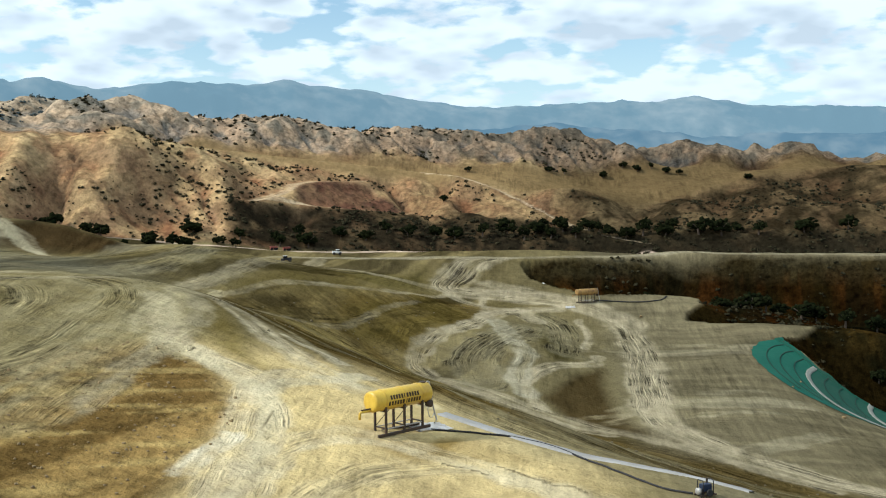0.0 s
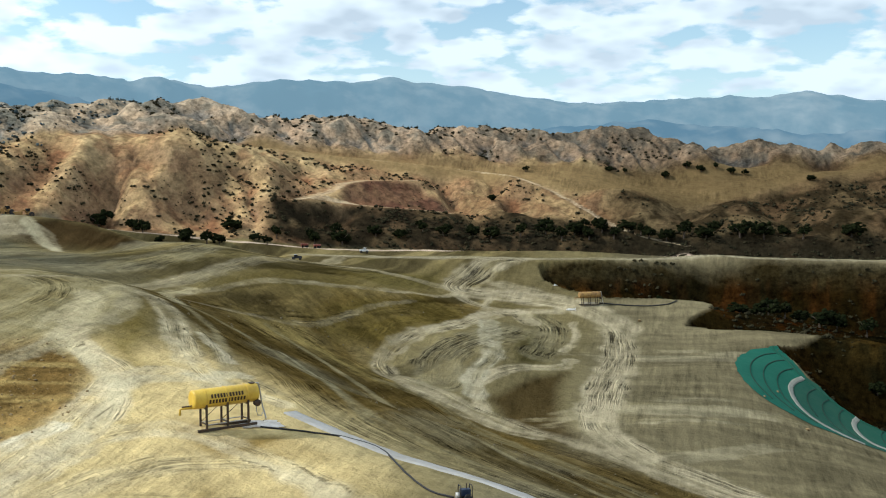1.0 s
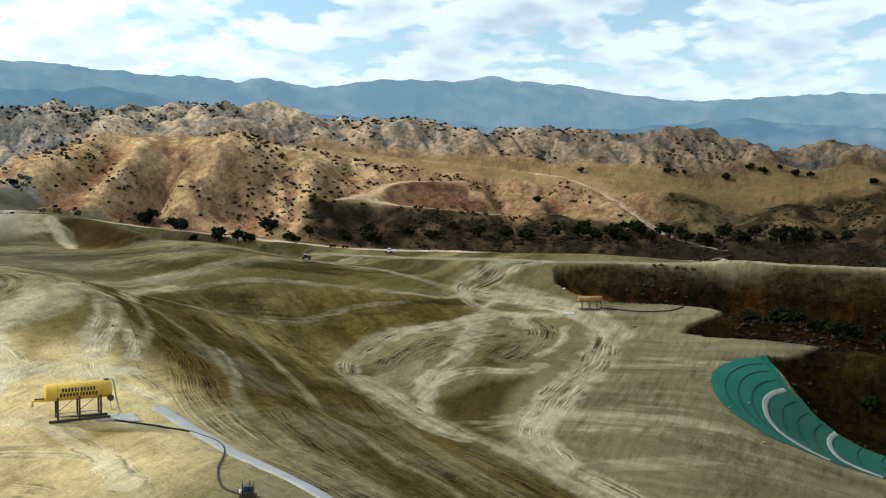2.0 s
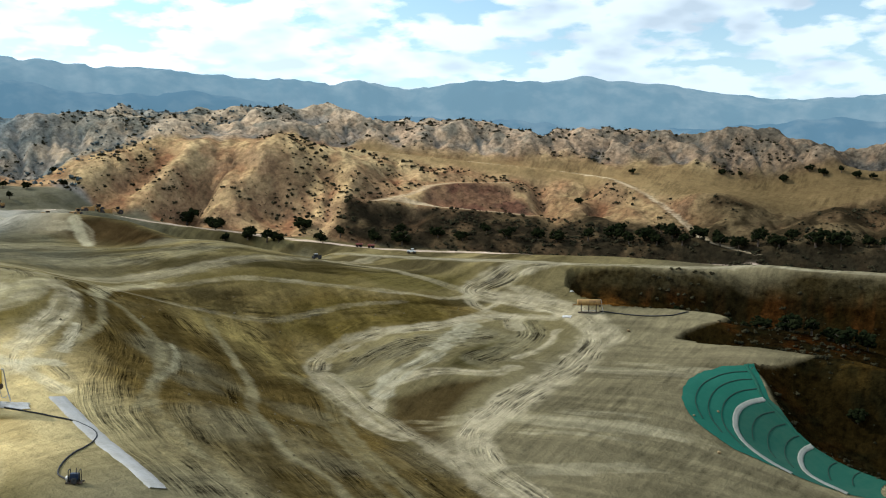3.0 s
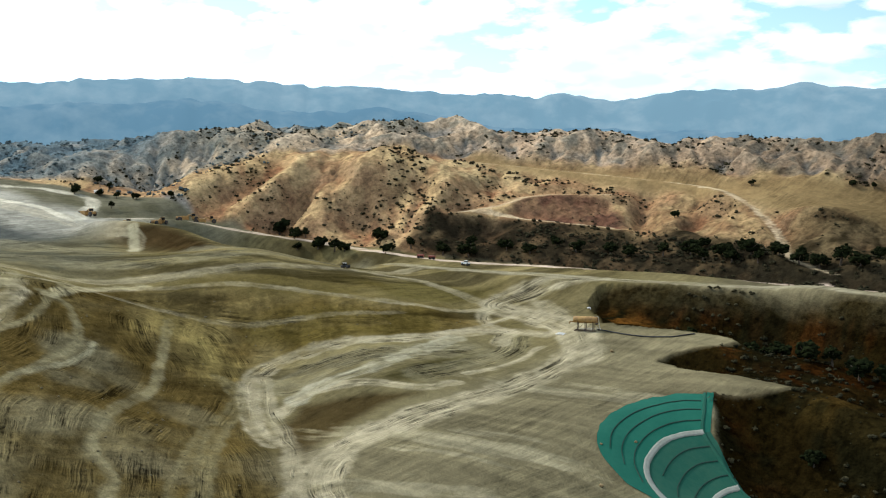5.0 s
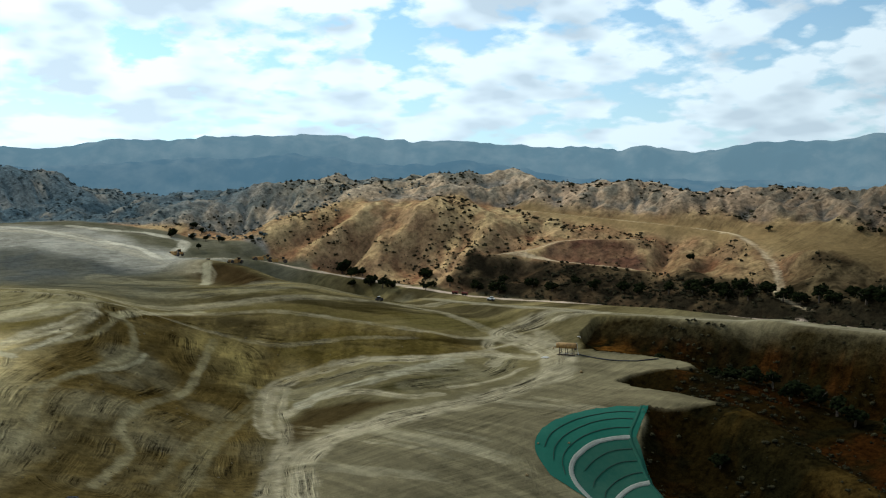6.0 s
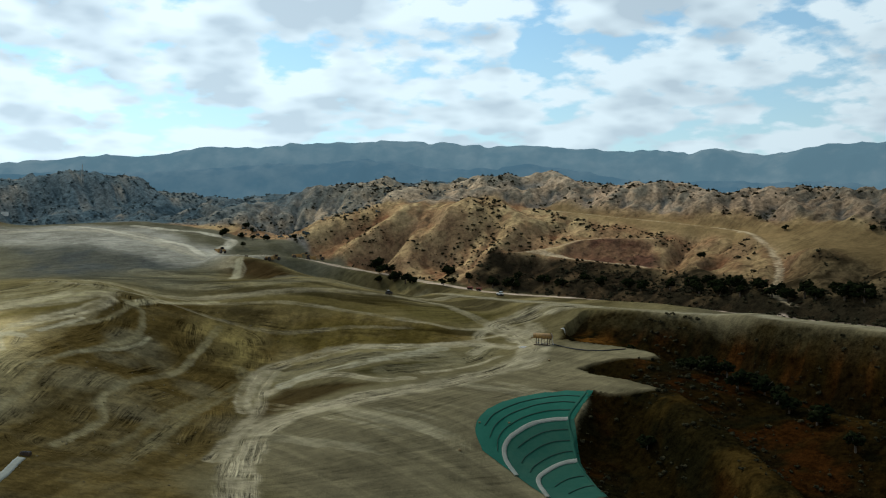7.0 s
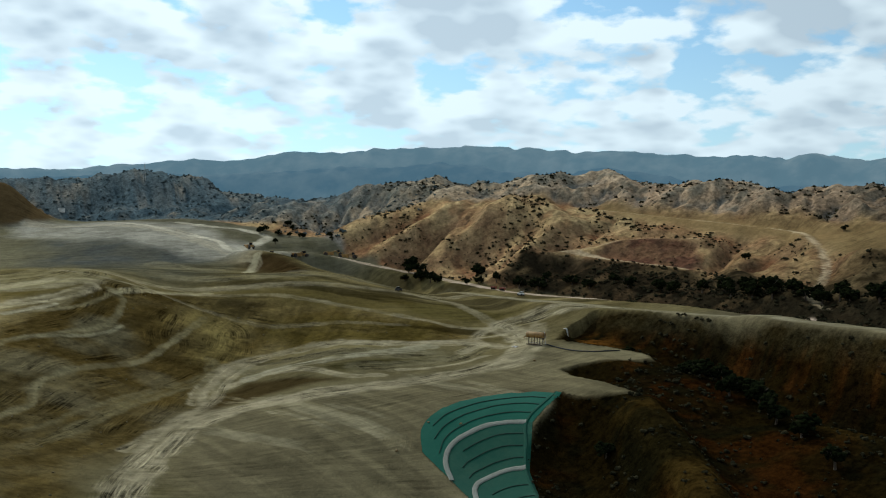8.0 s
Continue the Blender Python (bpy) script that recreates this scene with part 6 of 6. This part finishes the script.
def green_point(s, u):
    """Place on the slope: s from rim (0) to toe (3), u along the contour."""
    lines = GREEN_CURVES
    k = min(int(s), 2)
    a, b = lines[k], lines[k + 1]
    i = u * (len(a) - 1)
    n = max(0, min(int(i), len(a) - 2))
    pa, pb = a[n] + (a[n + 1] - a[n]) * (i - n), b[n] + (b[n + 1] - b[n]) * (i - n)
    return pa + (pb - pa) * (s - k)


def sprayed_slope():
    t = new("sprayed_slope")
    tagged(t, "terraced slope sprayed with teal green erosion mulch", "slope cover")
    for name, s0, s1, mat in (("upper_cover", 0.0, 1.0, MULCH), ("middle_cover", 1.0, 2.0, MULCH_OLD), ("lower_cover", 2.0, 3.0, MULCH_OLD)):
        us = np.linspace(-0.05, 1, 61)
        ss = np.linspace(s0, s1, 31)
        pts = np.array([[green_point(s, u) for u in us] for s in ss])
        wob = 0.5 * (fbm(pts[..., 0], pts[..., 1], 2.0, 3, 301) - 0.5)
        if s0 == 0:
            away = (1 - np.clip(ss / 0.12, 0, 1))[:, None]
            pts[..., 0] -= wob * away * 2
            pts[..., 1] += wob * away
        z = lie(pts[..., 0], pts[..., 1]) + 0.07
        bm = bmesh.new()
        g = [[bm.verts.new((pts[i, j, 0], pts[i, j, 1], z[i, j])) for j in range(61)] for i in range(31)]
        for i in range(30):
            for j in range(60):
                bm.faces.new((g[i][j], g[i][j + 1], g[i + 1][j + 1], g[i + 1][j]))
        ob = part(name, bm, mat, t, "faded green mulch cover" if s0 else "", smooth=True)
    for s, u1 in ((1.0, 1.0), (2.0, 1.0)):
        ribbon("bench_drain", [tuple(green_point(s, u)) for u in np.linspace(0, u1, 9)], 0.27, DRAIN, t, "pale concrete bench drain", 0.14, 0.05)
    for s, u0, u1 in ((0.26, 0.02, 0.75), (0.5, 0.02, 0.8), (0.75, 0.02, 0.85), (1.26, 0.02, 0.6), (1.5, 0.03, 0.7), (1.76, 0.02, 0.7), (2.35, 0.05, 0.6), (2.65, 0.05, 0.6)):
        ribbon("straw_roll", [tuple(green_point(s, u)) for u in np.linspace(u0, u1, 8)], 0.035, WATTLE, t, "dark straw roll laid along the contour", 0.12, 0.05)
    ribbon("edge_ditch", [tuple(green_point(s, 0.0)) for s in (0.0, 0.5, 1.0, 1.5, 2.0, 2.5, 3.0)], 0.16, MULCH_OLD, t, "pale green edge ditch", 0.12, 0.05)


sprayed_slope()


# ---------------------------------------------------------------- plants
ICO = [(0, 0, -1), (0.724, -0.526, -0.447), (-0.276, -0.851, -0.447), (-0.894, 0, -0.447), (-0.276, 0.851, -0.447), (0.724, 0.526, -0.447),
       (0.276, -0.851, 0.447), (-0.724, -0.526, 0.447), (-0.724, 0.526, 0.447), (0.276, 0.851, 0.447), (0.894, 0, 0.447), (0, 0, 1)]
ICO_FACES = [(0, 1, 2), (1, 0, 5), (0, 2, 3), (0, 3, 4), (0, 4, 5), (1, 5, 10), (2, 1, 6), (3, 2, 7), (4, 3, 8), (5, 4, 9),
             (1, 10, 6), (2, 6, 7), (3, 7, 8), (4, 8, 9), (5, 9, 10), (6, 10, 11), (7, 6, 11), (8, 7, 11), (9, 8, 11), (10, 9, 11)]
ICO = np.array(ICO)


def clump(rng, centre, r, verts, faces):
    """A ragged little mass of leaves."""
    base = len(verts)
    shape = ICO * (0.65 + 0.7 * rng.random((12, 1))) * r * np.array([1, 1, 0.8])
    verts.extend((shape + np.array(centre)).tolist())
    faces.extend([(a + base, b + base, c + base) for a, b, c in ICO_FACES])


def sprig(rng, centre, r, verts, faces):
    """A few loose leaves that break the outline."""
    for _ in range(3):
        base = len(verts)
        d = rng.normal(size=3)
        d /= np.linalg.norm(d)
        e = np.cross(d, rng.normal(size=3))
        e /= np.linalg.norm(e) + 1e-6
        c = np.array(centre) + rng.normal(size=3) * r * 0.6
        verts.extend([(c - e * r * 0.3).tolist(), (c + d * r * 0.6).tolist(), (c + e * r * 0.3).tolist(), (c - d * r * 0.6).tolist()])
        faces.append((base, base + 1, base + 2, base + 3))


def tree_model(seed, wide, high):
    """An oak of the given crown width and height, on its own trunk and limbs."""
    rng = np.random.default_rng(seed)
    t = new("tree")
    bm = bmesh.new()
    lean = rng.normal(size=2) * 0.06 * high
    fork = Vector((lean[0], lean[1], high * 0.30))
    rod(bm, (0, 0, -0.4), fork, 0.07 * high, 0.045 * high, 8)
    for k in range(5):
        a = 2 * math.pi * k / 5 + rng.random()
        end = fork + Vector((math.cos(a) * wide * 0.3, math.sin(a) * wide * 0.3, high * (0.2 + 0.25 * rng.random())))
        rod(bm, fork, end, 0.035 * high, 0.012 * high, 6)
    part("trunk", bm, BARK, t)
    verts, faces = [], []
    lobes = [(rng.uniform(0, 2 * math.pi), rng.uniform(0.0, 0.36) * wide, rng.uniform(0.36, 0.72) * high, rng.uniform(0.16, 0.26) * wide) for _ in range(9)]
    for a, d, z, r in lobes:
        c = np.array([math.cos(a) * d, math.sin(a) * d, z])
        for _ in range(13):
            p = rng.normal(size=3)
            p = p / np.linalg.norm(p) * r * rng.uniform(0.6, 1.08)
            p[2] *= 0.75
            clump(rng, c + p * rng.choice([1.0, 1.0, 0.5]), r * rng.uniform(0.28, 0.52), verts, faces)
        for _ in range(16):
            p = rng.normal(size=3)
            p = p / np.linalg.norm(p) * r * rng.uniform(0.95, 1.3)
            p[2] *= 0.75
            sprig(rng, c + p, r * 0.17, verts, faces)
    me = bpy.data.meshes.new("crown")
    me.from_pydata(verts, [], faces)
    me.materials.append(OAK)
    crown = new("crown", me)
    crown.parent = t
    return t


TREES_ROAD = [(-69.6, 165.6, 3.6), (-63.5, 165.2, 2.2), (-62.0, 166.0, 2.0), (-49.8, 173.6, 3.0), (-41.7, 168.0, 1.6), (-53.2, 162.2, 2.6), (-50.0, 163.4, 2.6), (-48.2, 164.2, 2.0), (-56.6, 160.2, 1.8), (-60.2, 162.2, 2.2), (-42.5, 174.6, 2.4), (-45.4, 172.0, 1.8), (-36.8, 177.0, 2.6), (-32.5, 179.2, 2.8), (-34.6, 181.6, 2.4), (-24.0, 185.5, 2.4), (-17.4, 190.0, 2.6), (-9.6, 194.2, 2.6), (-5.0, 197.5, 2.8)]
TREES_VALLEY = [(-13.0, 193.5, 2.4), (-21.0, 189.0, 2.2), (-28.0, 184.0, 2.2), (16.0, 205.0, 2.2), (29.0, 205.0, 2.4), (41.0, 206.0, 2.4), (-0.5, 199.0, 2.8), (2.4, 198.2, 2.6), (4.4, 200.4, 3.0), (7.0, 199.2, 2.6), (9.2, 201.4, 3.0), (11.4, 199.8, 2.4), (13.8, 202.0, 3.0), (17.5, 201.6, 2.6), (20.4, 202.2, 2.4), (23.6, 203.0, 3.4), (27.4, 201.6, 2.8), (33.4, 202.0, 3.6), (37.4, 202.0, 3.2), (44.0, 203.0, 3.0), (52.0, 203.0, 3.4), (60.0, 204.0, 3.0), (-1.5, 203.5, 2.2), (6.0, 205.0, 2.0)]
TREES_HILL = [(-12.7, 211.6, 1.5), (-8.7, 230.4, 1.3), (8.0, 237.0, 1.5), (11.3, 238.6, 1.5), (19.6, 240.2, 1.7), (24.0, 243.0, 1.7), (27.0, 242.0, 1.7), (30.0, 243.5, 1.6), (33.0, 242.5, 1.6), (36.0, 243.5, 1.5), (48.0, 232.0, 1.4), (-84.5, 139.0, 1.6), (-97.0, 160.4, 1.8), (-94.8, 141.8, 1.6), (-97.4, 138.0, 1.9), (-91.6, 143.6, 1.6), (-88.4, 146.0, 1.5), (-101.0, 140.0, 1.6), (-86.0, 152.0, 1.4), (-99.4, 146.0, 1.5), (-104.0, 146.0, 1.6)]
TREES_RAVINE = [(20.2, 168.6, 1.8), (26.0, 174.2, 2.2), (29.2, 173.0, 2.0), (32.0, 171.6, 2.6), (34.6, 173.6, 2.4), (36.2, 170.4, 2.8), (38.6, 172.4, 2.8), (41.2, 174.4, 2.8), (43.4, 170.0, 3.2), (46.0, 172.6, 3.0), (50.0, 171.0, 3.0), (48.4, 150.2, 2.2), (54.0, 169.0, 3.0), (60.0, 168.0, 3.0), (68.0, 166.0, 2.8)]

MODELS = [tree_model(900 + k, w, h) for k, (w, h) in enumerate(((1.15, 1.0), (1.3, 0.95), (1.0, 1.05), (1.25, 0.9)))]


def plant_trees():
    rng = np.random.default_rng(77)
    used = set()
    n = 0
    for spots, label, group in ((TREES_ROAD, "dark green oak tree beside the valley dirt road", "oaks along the valley road"),
                                (TREES_VALLEY, "dark green oak tree at the foot of the mesa", "oaks in the dry creek"),
                                (TREES_HILL, "small dark oak tree on the dry hills", "oaks on the hills"),
                                (TREES_RAVINE, "dark green oak tree in the brushy ravine", "oaks in the ravine")):
        for x, y, size in spots:
            k = n % len(MODELS)
            m = pose(x, y, land_at(x, y) + 0.05, 0, 0, rng.uniform(0, 360)) @ Matrix.Diagonal((size, size, size * rng.uniform(0.85, 1.05), 1))
            if k not in used:
                ob = MODELS[k]
                used.add(k)
                ob.matrix_basis = m
            else:
                ob = copy_thing(MODELS[k], pose(0, 0, 0))
                ob.matrix_basis = m
            tagged(ob, label, "tree", group)
            n += 1


plant_trees()


def scatter_shrubs(name, count, field, low, high, label, seed, mat):
    """Ragged shrubs where the field lets them grow, joined into one mesh."""
    rng = np.random.default_rng(seed)
    x, y, keep = field(rng, count)
    x, y = x[keep], y[keep]
    z = lie(x, y)
    verts, faces = [], []
    for px, py, pz in zip(x, y, z):
        r = low + (high - low) * rng.random() ** 2.2
        for _ in range(4):
            clump(rng, (px + rng.normal() * r * 0.45, py + rng.normal() * r * 0.45, pz + r * rng.uniform(0.25, 0.75)), r * rng.uniform(0.4, 0.75), verts, faces)
        sprig(rng, (px, py, pz + r), r * 0.6, verts, faces)
    me = bpy.data.meshes.new(name)
    me.from_pydata(verts, [], faces)
    me.materials.append(mat)
    tagged(new(name, me), label, "shrubs", kind="stuff")


def on_hills(rng, count):
    x, y = rng.uniform(-110, 70, count), rng.uniform(140, 250, count)
    up = y - np.interp(x, HILL_FOOT_X, HILL_FOOT_Y)
    lumps = fbm(x, y, 9, 3, 401)
    mesa = mesa_top(x, y) > 0.25
    d, _, _ = to_line(x, y, MESA_ROAD, 30)
    e, _, _ = to_line(x, y, BENCH_TOP, 30)
    f, _, _ = to_line(x, y, BENCH_LOW, 30)
    clear = (np.abs(d) > 1.3) & (np.abs(e) > 1.6) & (np.abs(f) > 1.6)
    return x, y, (up > 1.0) & ~mesa & clear & (lumps > 0.42 + 0.25 * rng.random(count) - 0.3 * np.exp(-((x + 56) ** 2 + (y - 179) ** 2) / 90))


def on_brush(rng, count):
    x, y = rng.uniform(-48, 90, count), rng.uniform(172, 226, count)
    low = inside(x, y, BRUSH_SHADE_RING) | ((x > 4) & (lie(x, y) < 9.8) & (y > 194))
    return x, y, low & (fbm(x, y, 6, 3, 411) > 0.49)


def in_ravine(rng, count):
    x, y = rng.uniform(14, 110, count), rng.uniform(130, 182, count)
    return x, y, inside(x, y, RAVINE) & (fbm(x, y, 7, 3, 421) > 0.44)


def on_west(rng, count):
    x, y = rng.uniform(-190, -84, count), rng.uniform(40, 240, count)
    up = y - np.interp(x, HILL_FOOT_X, HILL_FOOT_Y)
    return x, y, (up > 2) & (fbm(x, y, 8, 3, 431) > 0.42)


# leaf colours shifted to blue grey for the air before the far ridge
HAZED_SHRUB = leaf_material("hazed_chaparral", (0.045, 0.06, 0.062), (0.10, 0.12, 0.115))
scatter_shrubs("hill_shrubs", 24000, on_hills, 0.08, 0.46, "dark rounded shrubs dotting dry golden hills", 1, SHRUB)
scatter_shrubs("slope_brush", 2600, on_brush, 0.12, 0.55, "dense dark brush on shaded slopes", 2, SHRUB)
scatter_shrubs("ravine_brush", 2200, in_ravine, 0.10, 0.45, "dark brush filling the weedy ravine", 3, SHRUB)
scatter_shrubs("west_chaparral", 6500, on_west, 0.15, 0.5, "chaparral covering the far ridge, tinted blue grey for haze", 4, HAZED_SHRUB)


# ---------------------------------------------------------------- planted shrubs on the bank
def planted_rows():
    rng = np.random.default_rng(55)
    shapes = []
    for k in range(3):
        verts, faces = [], []
        for _ in range(6):
            clump(rng, (rng.normal() * 0.12, rng.normal() * 0.12, rng.uniform(0.1, 0.34)), rng.uniform(0.12, 0.2), verts, faces)
        me = bpy.data.meshes.new("shrub")
        me.from_pydata(verts, [], faces)
        me.materials.append(SHRUB)
        shapes.append(me)
    for row in range(4):
        for k in range(8):
            x, y = 12.6 + 1.15 * k + 0.4 * row + rng.normal() * 0.15, 175.6 + 1.15 * row + 0.3 * k + rng.normal() * 0.12
            if rng.random() < 0.12:
                continue
            ob = new("shrub", shapes[(row + k) % 3])
            ob.matrix_basis = pose(x, y, land_at(x, y) - 0.03, 0, 0, rng.uniform(0, 360)) @ Matrix.Diagonal((1.25, 1.25, rng.uniform(0.9, 1.3), 1))
            tagged(ob, "small dark shrub planted in rows on the bank", "shrub", "planted shrubs on the bank")


planted_rows()


# ---------------------------------------------------------------- clods and stones
def clods(name, count, ring, low, high, mat, label, seed):
    rng = np.random.default_rng(seed)
    xs_, ys_ = [p[0] for p in ring], [p[1] for p in ring]
    x, y = rng.uniform(min(xs_), max(xs_), count), rng.uniform(min(ys_), max(ys_), count)
    ok = inside(x, y, ring)
    x, y = x[ok], y[ok]
    z = lie(x, y)
    verts, faces = [], []
    for px, py, pz in zip(x, y, z):
        r = low + (high - low) * rng.random() ** 3
        clump(rng, (px, py, pz + r * 0.2), r, verts, faces)
    me = bpy.data.meshes.new(name)
    me.from_pydata(verts, [], faces)
    me.materials.append(mat)
    tagged(new(name, me), label, "clods", kind="stuff")


CLOD = worn("dry_brown_clods", (0.24, 0.165, 0.075), (0.09, 0.06, 0.03), 1.5, 0.95)
PALE_CLOD = worn("pale_dirt_clods", (0.115, 0.09, 0.045), (0.07, 0.05, 0.02), 1.5, 0.95)
clods("spoil_clods", 900, SPOIL_RING, 0.03, 0.13, CLOD, "loose brown clods on the spoil bank", 11)
clods("slope_clods", 1500, SLOPE_RING, 0.03, 0.16, PALE_CLOD, "small brown clods on the graded slope", 12)


def stone(x, y, r):
    rng = np.random.default_rng(int(abs(x) * 10))
    verts, faces = [], []
    clump(rng, (0, 0, r * 0.4), r, verts, faces)
    me = bpy.data.meshes.new("boulder")
    me.from_pydata(verts, [], faces)
    me.materials.append(CLOD)
    ob = new("boulder", me)
    ob.location = ground_spot(x, y)
    tagged(ob, "small dark boulder lying on the graded pad", "boulder", "boulders on the pad")


for x, y, r in ((37.6, 128.6, 0.28), (35.0, 137.5, 0.2), (17.8, 155.2, 0.25), (33.2, 134.0, 0.18)):
    stone(x, y, r)
